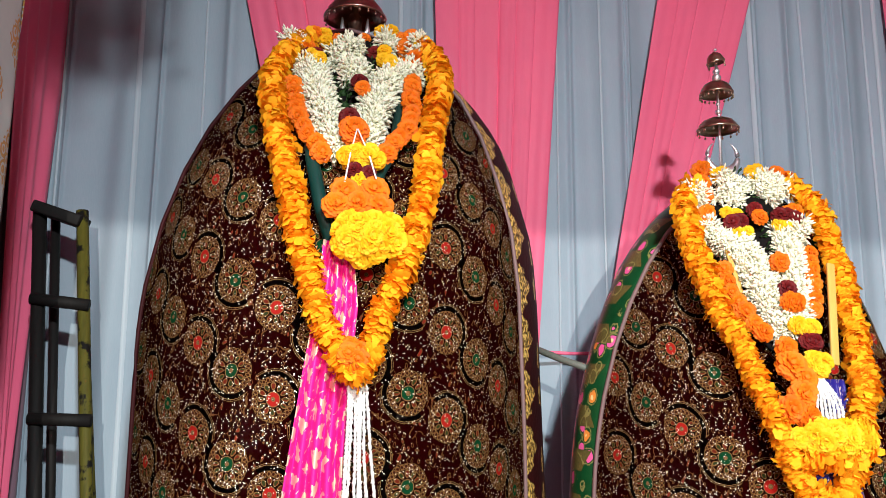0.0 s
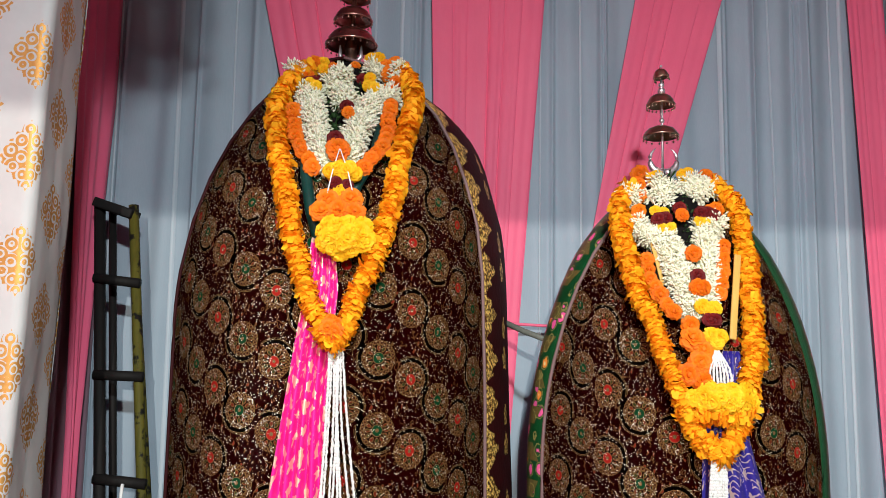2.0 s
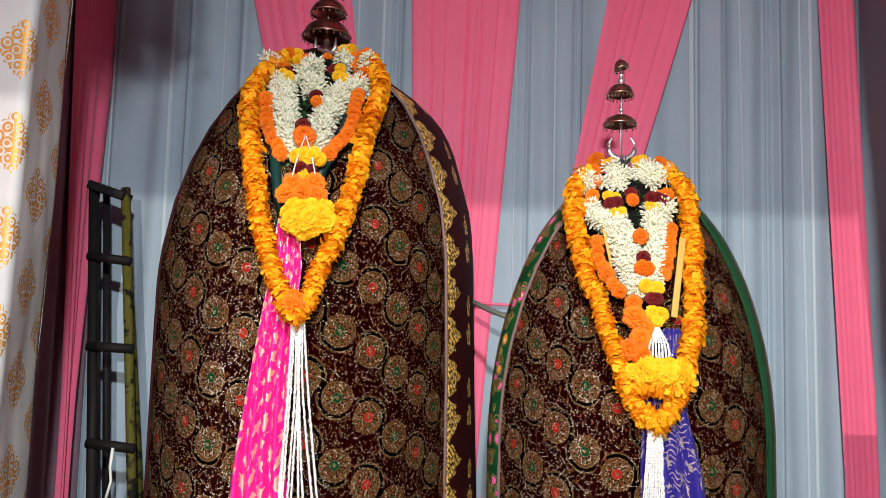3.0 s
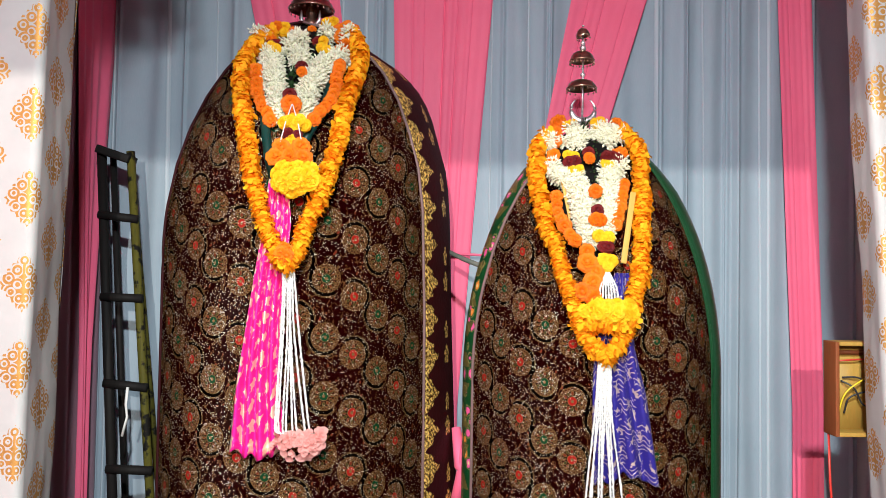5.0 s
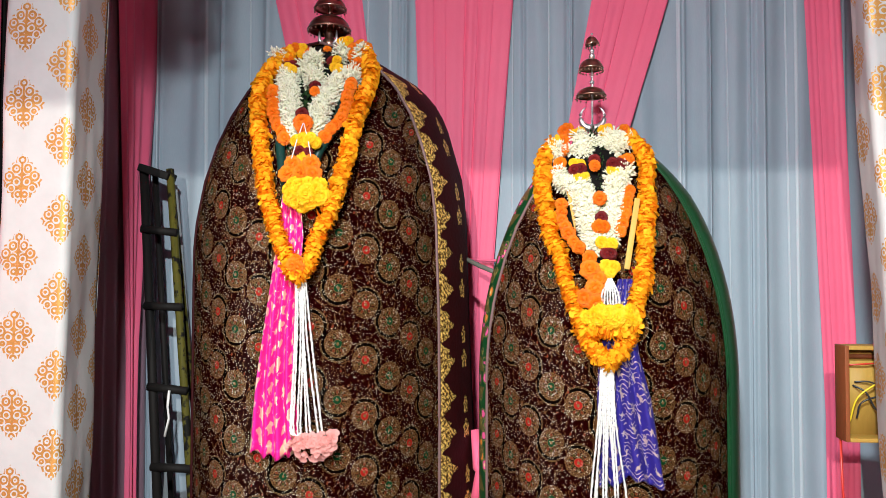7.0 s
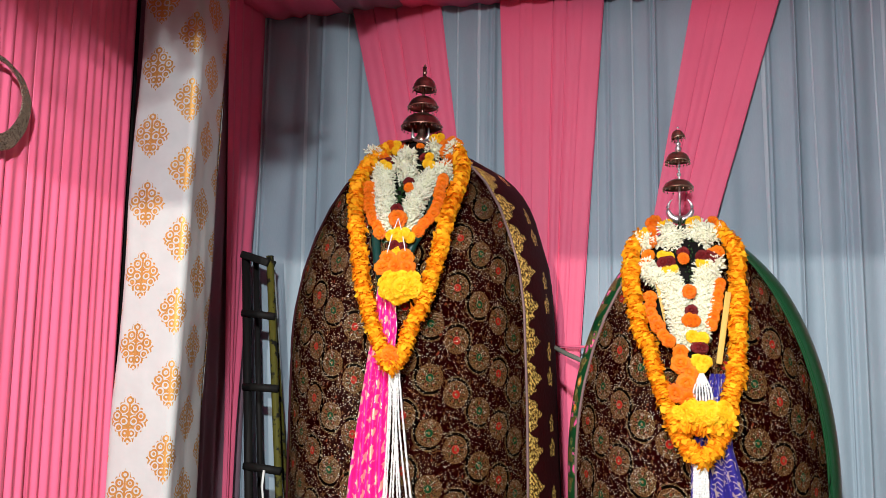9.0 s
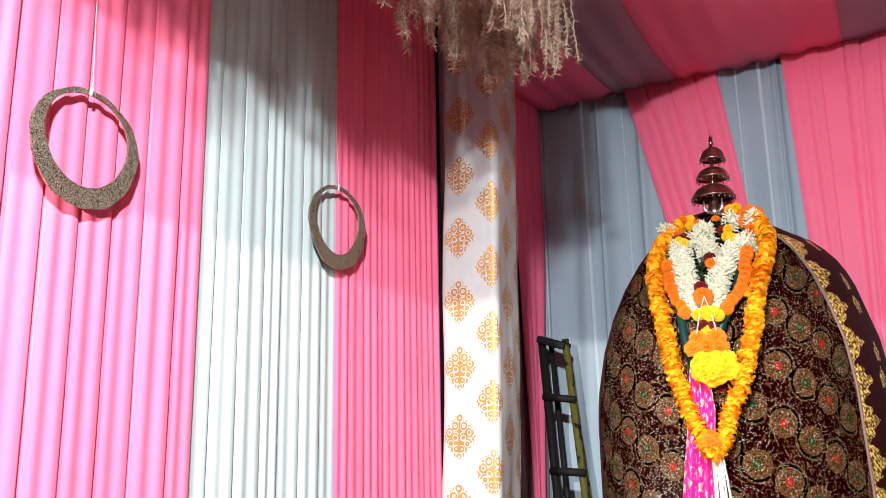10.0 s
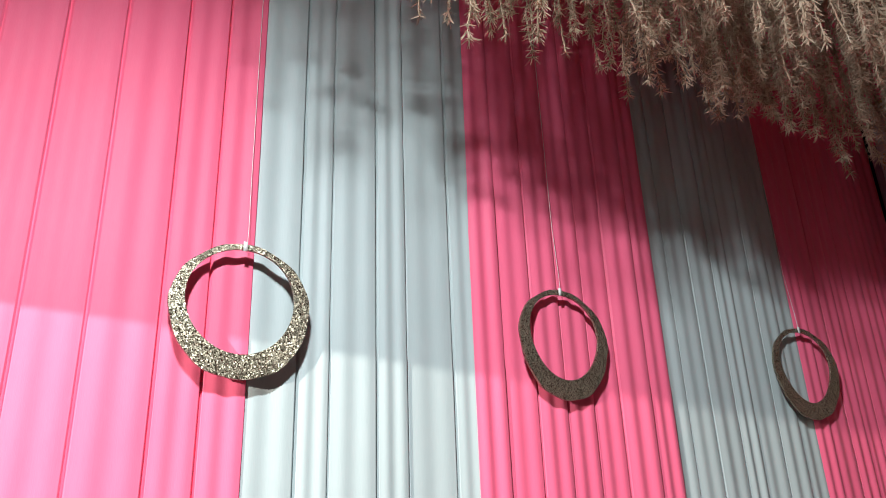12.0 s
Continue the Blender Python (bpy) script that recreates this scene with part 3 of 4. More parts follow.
# ---------------------------------------------------------------- flowers
def frill_mesh(name, seed, radius=0.031):
    """One ruffled layer of a marigold string, its axis along z."""
    rg = random.Random(seed)
    bm = bmesh.new()
    for lay, (h, tilt) in enumerate(((-0.004, -0.25), (0.003, 0.05), (0.008, 0.4))):
        n = 13
        for k in range(n):
            a = 2 * math.pi * (k + 0.5 * lay + rg.uniform(-0.25, 0.25)) / n
            r = radius * rg.uniform(0.72, 1.12)
            w = 0.42 * r
            d, sd = Vector((math.cos(a), math.sin(a), 0)), Vector((-math.sin(a), math.cos(a), 0))
            up = Vector((0, 0, 1))
            t1 = tilt + rg.uniform(-0.55, 0.55)
            base = d * 0.35 * r + up * h
            mid = d * 0.8 * r + up * (h + 0.35 * r * t1)
            tip = d * r + up * (h + 0.8 * r * t1 + rg.uniform(-0.004, 0.004))
            v = [bm.verts.new(p) for p in (base - sd * w * 0.35, base + sd * w * 0.35, mid + sd * w * 0.75 + up * rg.uniform(-0.003, 0.003), tip + sd * w * 0.45 + up * rg.uniform(-0.003, 0.003), tip - sd * w * 0.45 + up * rg.uniform(-0.003, 0.003), mid - sd * w * 0.75 + up * rg.uniform(-0.003, 0.003))]
            bm.faces.new((v[0], v[1], v[2], v[5]))
            bm.faces.new((v[5], v[2], v[3], v[4]))
    lathe([(radius * 0.62, -0.008), (radius * 0.66, 0.0), (radius * 0.60, 0.008)], 10, bm)
    return bm


def head_bm(seed, radius=0.022, layers=8, squash=0.8):
    """A round marigold head facing +z."""
    rg = random.Random(seed)
    bm = bmesh.new()
    for la in range(layers):
        el = math.radians(-10 + 92 * la / (layers - 1))
        n = max(4, round(21 * math.cos(el)) + 2)
        for k in range(n):
            a = 2 * math.pi * (k + rg.random() * 0.6 + 0.5 * la) / n
            e = el + rg.uniform(-0.12, 0.12)
            d = Vector((math.cos(a) * math.cos(e), math.sin(a) * math.cos(e), math.sin(e) * squash))
            sd = Vector((-math.sin(a), math.cos(a), 0))
            up = d.cross(sd) * -1
            r = radius * rg.uniform(0.86, 1.14)
            w = radius * 0.20
            c = d * r
            v = [bm.verts.new(p) for p in (d * r * 0.55 - sd * w * 0.5, d * r * 0.55 + sd * w * 0.5, c + sd * w + up * w * 0.6, c + up * w * 1.3 + d * w * 0.25, c - sd * w + up * w * 0.6)]
            bm.faces.new((v[0], v[1], v[2], v[4]))
            bm.faces.new((v[4], v[2], v[3]))
    bmesh.ops.create_icosphere(bm, subdivisions=1, radius=radius * 0.78)
    return bm


def jasmine_bm(seed, radius=0.022, n=34, length=0.024):
    """A tuft of pointed jasmine buds round the origin, most towards +z."""
    rg = random.Random(seed)
    bm = bmesh.new()
    for _ in range(n):
        d = Vector((rg.gauss(0, 1), rg.gauss(0, 1), rg.gauss(0.35, 0.8))).normalized()
        o = d * radius * rg.uniform(0.15, 0.6)
        q = d.to_track_quat("Z", "Y")
        ln = length * rg.uniform(0.8, 1.25)
        w = 0.0031 * rg.uniform(0.8, 1.3)
        ring = [[bm.verts.new(o + q @ Vector((ww * math.cos(s * 2.0944), ww * math.sin(s * 2.0944), zz))) for s in range(3)] for ww, zz in ((w * 0.45, 0), (w * 0.5, ln * 0.5), (w * 1.15, ln * 0.72))]
        tip = bm.verts.new(o + q @ Vector((0, 0, ln)))
        for a, b in zip(ring, ring[1:]):
            for s in range(3):
                bm.faces.new((a[s], a[(s + 1) % 3], b[(s + 1) % 3], b[s]))
        for s in range(3):
            bm.faces.new((ring[-1][s], ring[-1][(s + 1) % 3], tip))
    bmesh.ops.create_icosphere(bm, subdivisions=1, radius=radius * 0.6)
    return bm


frills = [smooth_mesh("frill", frill_mesh("frill", 100 + k), frill_mat) for k in range(6)]
heads = {c: [smooth_mesh("flower_head", head_bm(200 + k), mt) for k in range(4)] for c, mt in (("orange", orange_mat), ("yellow", yellow_mat), ("red", red_mat))}
tufts = [smooth_mesh("jasmine_tuft", jasmine_bm(300 + k), white_mat) for k in range(6)]
leaf_tufts = [smooth_mesh("leaf_tuft", jasmine_bm(350 + k, 0.02, 16, 0.024), green_mat) for k in range(3)]
rg = random.Random(5)


def string_of_frills(points, parent, step=0.0135, size=1.0):
    for p, d in spline(points, step):
        q = (d + Vector((rg.uniform(-0.25, 0.25), rg.uniform(-0.25, 0.25), rg.uniform(-0.25, 0.25)))).to_track_quat("Z", "Y").to_matrix().to_4x4()
        k = size * rg.uniform(0.85, 1.12)
        jit = Vector((rg.uniform(-1, 1), rg.uniform(-1, 1), rg.uniform(-1, 1))) * 0.003
        shared("frill", rg.choice(frills), Matrix.Translation(p + jit) @ q @ pose(0, 0, 0, 0, 0, rg.uniform(0, 360)) @ Matrix.Diagonal((k, k, k, 1)), parent)


def flower(colour, place, parent, size=1.0, facing=(0, -1, 0.15)):
    f = Vector(facing) + Vector((rg.uniform(-0.3, 0.3), 0, rg.uniform(-0.3, 0.3)))
    return shared("flower_head", rg.choice(heads[colour]), Matrix.Translation(place) @ f.to_track_quat("Z", "Y").to_matrix().to_4x4() @ pose(0, 0, 0, 0, 0, rg.uniform(0, 360)) @ Matrix.Diagonal((size, size, size, 1)), parent)


def string_of_heads(points, colour, parent, step=0.031, size=1.0):
    for p, d in spline(points, step):
        flower(colour, p + Vector((rg.uniform(-1, 1), rg.uniform(-1, 1), rg.uniform(-1, 1))) * 0.004, parent, size * rg.uniform(0.9, 1.12))


def jasmine_string(points, parent, width=0.032, step=0.011):
    for p, d in spline(points, step):
        side = d.cross(Vector((0, -1, 0))).normalized()
        for s in (-0.75, 0.0, 0.75):
            f = Vector((0, -1, 0)) + side * s + Vector((rg.uniform(-0.4, 0.4), 0, rg.uniform(-0.4, 0.4)))
            shared("jasmine_tuft", rg.choice(tufts), Matrix.Translation(p + side * s * width * 0.8 + Vector((0, 0.012 * abs(s), 0))) @ f.to_track_quat("Z", "Y").to_matrix().to_4x4() @ pose(0, 0, 0, 0, 0, rg.uniform(0, 360)), parent)


def jasmine_patch(centre, rx, rz, n, parent):
    for _ in range(n):
        a, r = rg.uniform(0, 6.283), math.sqrt(rg.random())
        p = Vector(centre) + Vector((rx * r * math.cos(a), -0.015 * (1 - r), rz * r * math.sin(a)))
        f = Vector((math.cos(a) * r, -1, math.sin(a) * r))
        shared("jasmine_tuft", rg.choice(tufts), Matrix.Translation(p) @ f.to_track_quat("Z", "Y").to_matrix().to_4x4() @ pose(0, 0, 0, 0, 0, rg.uniform(0, 360)), parent)


def cluster(centre, rx, rz, n, colour, parent, size=1.1):
    for k in range(n):
        a, r = 2.4 * k, math.sqrt((k + 0.5) / n)
        flower(colour, Vector(centre) + Vector((rx * r * math.cos(a), -0.03 * (1 - r * r), rz * r * math.sin(a))), parent, size * rg.uniform(0.85, 1.15), (math.cos(a) * r * 0.8, -1, math.sin(a) * r * 0.8))


def leaves(place, parent):
    shared("leaf_tuft", rg.choice(leaf_tufts), Matrix.Translation(place) @ Vector((rg.uniform(-0.5, 0.5), -1, rg.uniform(-0.5, 0.5))).to_track_quat("Z", "Y").to_matrix().to_4x4(), parent)


# ---------------------------------------------------------------- shrine standards
RIM_LARGE, RIM_SMALL = 2.10, 2.12


def lean_large(z):
    return 1.775 + 0.35 * max(0.0, (z - 1.85) / 0.65) ** 1.6


def lean_small(z):
    return 1.80 + 0.32 * max(0.0, (z - 1.5) / 0.7) ** 1.3


def half_large(z):
    return 0.495 * max(0.0, 1 - max(0.0, (z - 1.65) / 0.88) ** 2) ** 0.60


def right_large(z):
    return float(np.interp(z, (0.0, 1.10, 1.45, 1.83, 1.95, 2.02, 2.15, 2.22, 2.29, 2.36, 2.39, 2.46, 2.50, 2.53), (0.478, 0.478, 0.475, 0.463, 0.448, 0.440, 0.397, 0.375, 0.335, 0.298, 0.273, 0.19, 0.11, 0.0)))


def outer_large(z):
    """Where the far edge of the lace band runs, a stiff cloth with creased corners."""
    return float(np.interp(z, (0.0, 0.80, 1.37, 1.80, 1.98, 2.22, 2.30, 2.36, 2.42, 2.485, 2.53, 2.56), (0.62, 0.611, 0.588, 0.575, 0.562, 0.494, 0.460, 0.415, 0.35, 0.235, 0.14, 0.0)))


def half_small(z):
    return 0.45 * max(0.0, 1 - max(0.0, (z - 1.2) / 0.95) ** 2) ** 0.6


def standard(label, centre, top, lean, half, rim_y, band_mat, band_label, grow_l, grow_r, depth, pipe_l, label_l, pipe_r, label_r, seed, half_r=None, outer_r=None, right_mat=None, right_label=""):
    """An arched, cloth-covered standard: bowed front cloth, side band, edge piping, back cloth."""
    root = thing("arched_standard", label, "shrine standard", "arched standards in the alcove", "", (centre, 1.85, 0))

    half_r = half_r or half

    def reach(q, z):
        return math.copysign(half(z) if q < 0 else half_r(z), q)

    def height(v):
        return top * (v * 0.72 / 0.8 if v < 0.8 else 0.72 + 0.28 * (1 - (1 - (v - 0.8) / 0.2) ** 1.9))

    def bow(s, z):
        return lean(z) + (rim_y - lean(z)) * abs(s) ** 3 - 1.85

    def front(u, v):
        z = height(v)
        s = 2 * u - 1
        fold = 0.006 * math.sin(5 * s + 2.2 * z + seed) + 0.010 * noise.noise(Vector((s * 2.2, z * 0.8, seed))) + 0.004 * math.sin(16 * s + 1.3 * math.sin(2 * z))
        return (abs(s) * reach(s, z), bow(s, z) + fold * (1 - s ** 6), z)

    def cloth_uv(u, v):
        z = height(v)
        s1 = 2 * u - 1
        w = abs(reach(s1, z))
        run, last = 0.0, (0.0, bow(0, z))
        for k in range(1, 9):
            s = s1 * k / 8
            p = (s * w, bow(s, z))
            run += math.dist(p, last)
            last = p
        return (math.copysign(run, s1), z)
    part("front_cloth", grid(front, 60, 110, cloth_uv), fabric, root, "maroon cloth printed with medallions and foil dots")

    # the rim from the lower left, over the top, down to the lower right
    rim = []
    for k in range(161):
        q = k / 160 * 2 - 1
        z = height(1 - abs(q))
        rim.append((reach(q, z), z, q))
    length = [0.0]
    for a, b in zip(rim, rim[1:]):
        length.append(length[-1] + math.dist(a[:2], b[:2]))

    def rim_at(u):
        x, z, q = rim[min(160, round(u * 160))]
        return x, z, q, length[min(160, round(u * 160))]

    def side(u, v):
        x, z, q, s = rim_at(u)
        g = grow_l + (grow_r - grow_l) * min(1.0, max(0.0, q * 3 + 0.5))
        up = abs(g) * 0.55 * max(0.0, 1 - abs(q) * 3)
        out = math.copysign(1, q) * g * min(1.0, abs(q) * 8)
        bulge = math.sin(math.pi * v) * 0.014
        if outer_r and q > 0:
            far = outer_r(z + up) - x
            return (x + far * v ** 0.8 + bulge * 0.5, bow(1, z) + v * depth, z + up * v ** 0.6)
        return (x + out * v ** 0.6 + math.copysign(bulge, q), bow(1, z) + v * depth, z + up * v ** 0.6)
    for first, mt, words in ((0, band_mat, band_label), (80, right_mat or band_mat, right_label or band_label)):
        bnd = part("side_band", grid(lambda u, v: side((first + 80 * u) / 160, v), 80, 12, lambda u, v: (v * (depth + 0.06), rim_at((first + 80 * u) / 160)[3])), mt, root, words)
        thicken(bnd, 0.004)
    ring = []
    for k in range(0, 161, 2):
        x, z, q, s = rim_at(k / 160)
        ring.append((x + math.copysign(0.003, q), bow(1, z) - 0.003, z + 0.002))
    for name, run, mt, words in (("piping", ring[:41], pipe_l, label_l), ("piping", ring[40:], pipe_r, label_r)):
        part(name, tube(run, 0.0055, 8), mt, root, words)

    def rear(u, v):
        x, y, z = side(u, 1.0)
        return (x * (1 - v), y, z * (1 - v) + v * 1.2)
    part("back_cloth", grid(rear, 160, 2), maroon_plain, root, "plain maroon backing cloth")
    return root


large = standard("tall arched standard covered in maroon medallion cloth", 0.11, 2.53, lean_large, half_large, RIM_LARGE, lace, "maroon band edged with gold lace", -0.02, 0.105, 0.24, maroon_plain, "dark maroon edge piping", piping_cloth, "mauve edge piping", 1.0, right_large, outer_large)
small = standard("lower arched standard covered in maroon medallion cloth", 1.225, 2.15, lean_small, half_small, RIM_SMALL, green_brocade, "green brocade band with pink and orange flowers", 0.03, 0.075, 0.13, piping_cloth, "mauve edge piping", green_plain, "green satin edge piping", 2.0, None, None, green_plain, "plain green satin band")


def on_large(x, z, proud):
    x, z = 0.972 * x + 0.022, 0.972 * z + 0.044
    return Vector((x, lean_large(z) - proud, z))


def on_small(x, z, proud):
    x, z = 0.981 * x + 0.015, 0.981 * z + 0.030
    return Vector((x, lean_small(z) - proud, z))


# ---------------------------------------------------------------- finials
def umbrella_bm(radius, height, drops, base):
    prof = [(0.001, height), (radius * 0.10, height), (radius * 0.16, height * 0.93), (radius * 0.45, height * 0.84), (radius * 0.74, height * 0.62), (radius * 0.91, height * 0.30), (radius * 0.97, 0.003), (radius * 1.03, 0.0), (radius * 1.02, -0.004), (radius * 0.97, -0.006), (radius * 0.86, height * 0.13), (radius * 0.6, height * 0.4), (0.001, height * 0.6)]
    bm = lathe(prof, 36, origin=(0, 0, base))
    return bm


def umbrella(parent, x, y, z, radius, height, drops, material, tilt=0.0):
    ob = part("umbrella", umbrella_bm(radius, height, drops, 0.0), material, parent)
    ob.matrix_basis = pose(x, y, z, 0, tilt, 0)
    me = smooth_mesh("pendant", lathe([(0.001, -0.003), (0.0012, -0.009), (0.0035, -0.012), (0.003, -0.015), (0.0005, -0.017)], 8), material)
    for k in range(drops):
        a = 2 * math.pi * k / drops
        shared("pendant", me, Matrix.Translation((radius * 0.98 * math.cos(a), radius * 0.98 * math.sin(a), 0)), ob)
    return ob


fl = thing("finial", "dark copper tiered umbrella finial above the garlands", "finial", "finials on the standards", "", (0.128, 2.20, 2.52))
part("rod", tube([(0, 0, -0.05), (0.002, 0, 0.15), (0.010, 0, 0.36)], 0.008, 10), copper, fl)
umbrella(fl, 0.0, 0, 0.095, 0.088, 0.062, 22, copper)
umbrella(fl, 0.004, 0, 0.182, 0.066, 0.050, 18, copper)
umbrella(fl, 0.010, 0, 0.262, 0.052, 0.058, 10, copper, 4)
part("tip", lathe([(0.001, 0.375), (0.005, 0.365), (0.002, 0.352), (0.008, 0.342), (0.010, 0.333), (0.004, 0.322), (0.003, 0.30)], 14, origin=(0.010, 0, 0)), copper, fl)
part("neck", lathe([(0.012, 0.0), (0.034, 0.02), (0.03, 0.045), (0.018, 0.06), (0.022, 0.085), (0.014, 0.105)], 20), copper, fl)
for sx in (-1, 1):
    part("horn", tube([(sx * 0.015, -0.02, 0.02), (sx * 0.035, -0.022, 0.045), (sx * 0.036, -0.022, 0.085)], 0.010, 8, taper=(1, 0.8, 0.2)), silver, fl, "silver crescent tip")

fs = thing("finial", "three small bronze umbrellas on a thin silver rod", "finial", "finials on the standards", "", (1.182, 2.14, 2.14))
part("rod", tube([(0, 0, 0), (0.001, 0, 0.18), (0, 0, 0.40)], 0.0045, 10), silver, fs, "thin silver rod")
umbrella(fs, -0.004, 0, 0.170, 0.058, 0.036, 14, bronze)
umbrella(fs, -0.003, 0, 0.278, 0.047, 0.040, 20, bronze)
umbrella(fs, 0.000, 0, 0.375, 0.026, 0.030, 6, bronze, -12)
for z, r in ((0.222, 0.009), (0.245, 0.006), (0.325, 0.013), (0.345, 0.010), (0.412, 0.005)):
    bm = bmesh.new()
    bmesh.ops.create_uvsphere(bm, u_segments=12, v_segments=8, radius=r, matrix=Matrix.Translation((0, 0, z)))
    part("bead", bm, silver, fs)
for sx in (-1, 1):
    pts = [(sx * (0.046 * math.sin(a)), -0.01, 0.085 - 0.046 * math.cos(a)) for a in np.linspace(0.1, 2.55, 12)]
    part("horn", tube(pts, 0.017, 8, taper=[1 - 0.085 * k for k in range(12)]), silver, fs, "polished silver crescent horn")

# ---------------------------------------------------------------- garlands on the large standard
# flattened black oval filling the space inside the garland loop
dark_core = tagged(part("standard_plate", lathe([(0.001, 0.29), (0.06, 0.27), (0.10, 0.18), (0.115, 0.05), (0.10, -0.10), (0.06, -0.22), (0.001, -0.27)], 28), dark_mat), "flattened matt black oval behind the garlands", "plate")
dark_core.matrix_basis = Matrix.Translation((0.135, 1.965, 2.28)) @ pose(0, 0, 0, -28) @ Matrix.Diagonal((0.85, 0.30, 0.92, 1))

g1 = thing("marigold_garland", "thick orange marigold garland hanging in a long loop", "garland", "marigold garlands")
lft = [(-0.02, 2.50), (-0.055, 2.45), (-0.087, 2.35), (-0.076, 2.238), (-0.053, 2.135), (-0.021, 2.018), (-0.004, 1.925), (0.03, 1.811), (0.057, 1.716), (0.089, 1.668), (0.126, 1.635)]
rgt = [(0.285, 2.50), (0.318, 2.45), (0.335, 2.362), (0.317, 2.271), (0.303, 2.188), (0.288, 2.107), (0.279, 2.022), (0.262, 1.94), (0.243, 1.869), (0.214, 1.802), (0.184, 1.741), (0.164, 1.668), (0.126, 1.635)]
string_of_frills([on_large(x, z, 0.06) for x, z in lft], g1)
string_of_frills([on_large(x, z, 0.06) for x, z in rgt], g1)
cluster(on_large(0.126, 1.640, 0.085), 0.030, 0.028, 7, "orange", g1, 1.0)
string_of_frills([on_large(0.09, 1.65, 0.09), on_large(0.126, 1.605, 0.10), on_large(0.16, 1.65, 0.09)], g1, 0.011, 0.95)

g2 = thing("marigold_garland", "short string of round deep-orange marigolds with yellow knot", "garland", "marigold garlands")
string_of_heads([on_large(x, z, 0.055) for x, z in ((-0.040, 2.32), (-0.032, 2.275), (-0.016, 2.215), (0.012, 2.164), (0.039, 2.126), (0.062, 2.095))], "orange", g2)
string_of_heads([on_large(x, z, 0.055) for x, z in ((0.262, 2.35), (0.257, 2.306), (0.255, 2.258), (0.248, 2.199), (0.221, 2.159), (0.201, 2.134), (0.182, 2.10))], "orange", g2)
cluster(on_large(0.135, 2.095, 0.08), 0.048, 0.018, 8, "yellow", g2, 0.85)
flower("red", on_large(0.118, 2.055, 0.10), g2, 0.8)
flower("red", on_large(0.150, 2.050, 0.10), g2, 0.7)
flower("yellow", on_large(0.131, 2.032, 0.09), g2, 0.9)
for x, z in ((0.099, 2.003), (0.163, 2.008), (0.082, 1.970), (0.173, 1.968), (0.13, 1.975)):
    flower("orange", on_large(x, z, 0.09), g2, 1.35)
cluster(on_large(0.145, 1.897, 0.085), 0.066, 0.042, 17, "yellow", g2, 1.25)
part("thread", tube([on_large(0.122, 2.16, 0.115), on_large(0.108, 2.09, 0.115), on_large(0.098, 2.02, 0.115)], 0.0018, 6), string_mat, g2, "white thread")
part("thread", tube([on_large(0.124, 2.16, 0.115), on_large(0.150, 2.09, 0.115), on_large(0.166, 2.03, 0.115)], 0.0018, 6), string_mat, g2, "white thread")

g3 = thing("jasmine_garland", "thick white jasmine strings hung in a V", "garland", "jasmine garlands")
jasmine_string([on_large(x, z, 0.05) for x, z in ((0.000, 2.405), (0.014, 2.316), (0.037, 2.238), (0.058, 2.165), (0.080, 2.12))], g3, 0.030)
jasmine_string([on_large(x, z, 0.05) for x, z in ((0.268, 2.395), (0.205, 2.352), (0.170, 2.278), (0.153, 2.213), (0.140, 2.14))], g3, 0.029)
jasmine_patch(on_large(0.092, 2.425, 0.05), 0.042, 0.052, 20, g3)
jasmine_patch(on_large(0.197, 2.49, 0.05), 0.016, 0.03, 6, g3)
jasmine_patch(on_large(0.285, 2.485, 0.06), 0.018, 0.025, 6, g3)
jasmine_patch(on_large(-0.055, 2.475, 0.06), 0.020, 0.018, 6, g3)
flower("orange", on_large(0.115, 2.164, 0.095), g3, 1.45)
flower("red", on_large(0.104, 2.204, 0.09), g3, 1.0)
flower("orange", on_large(0.133, 2.303, 0.085), g3, 0.8)
flower("red", on_large(0.126, 2.332, 0.07), g3, 0.9)
for x, z in ((0.067, 2.505), (0.136, 2.515)):
    flower("orange", on_large(x, z, 0.06), g3, 0.75)
for x, z in ((0.000, 2.425), (0.022, 2.412), (0.185, 2.42), (0.205, 2.412), (0.190, 2.455)):
    flower("yellow", on_large(x, z, 0.075), g3, 0.8)
for x, z in ((0.012, 2.440), (-0.008, 2.435), (0.165, 2.455)):
    flower("red", on_large(x, z, 0.055), g3, 0.9)

for x, z in ((0.06, 2.40), (0.065, 2.36), (0.15, 2.42), (0.155, 2.37), (0.10, 2.36), (0.085, 2.31), (0.15, 2.33), (0.09, 2.27), (0.13, 2.25), (0.11, 2.23), (0.05, 2.45), (0.16, 2.47), (0.11, 2.50), (0.09, 2.51)):
    leaves(on_large(x, z, 0.025), g3)
jasmine_patch(on_large(0.115, 2.365, 0.055), 0.022, 0.03, 9, g3)

g4 = thing("flower_crown", "orange and yellow marigold heads heaped over the top", "garland")
for x, z in ((-0.002, 2.528), (-0.025, 2.506), (-0.040, 2.470), (0.268, 2.535), (0.248, 2.484), (0.274, 2.444), (0.290, 2.52), (0.24, 2.52), (-0.015, 2.46), (0.255, 2.41)):
    flower("orange", on_large(x, z, 0.05), g4, 1.15)
for x, z in ((0.028, 2.532), (0.185, 2.560), (0.210, 2.565), (0.198, 2.535), (0.035, 2.50)):
    flower("yellow", on_large(x, z, 0.05), g4, 0.95)
for x, z in ((0.05, 2.52), (0.225, 2.51), (0.015, 2.49)):
    flower("red", on_large(x, z, 0.03), g4, 1.0)

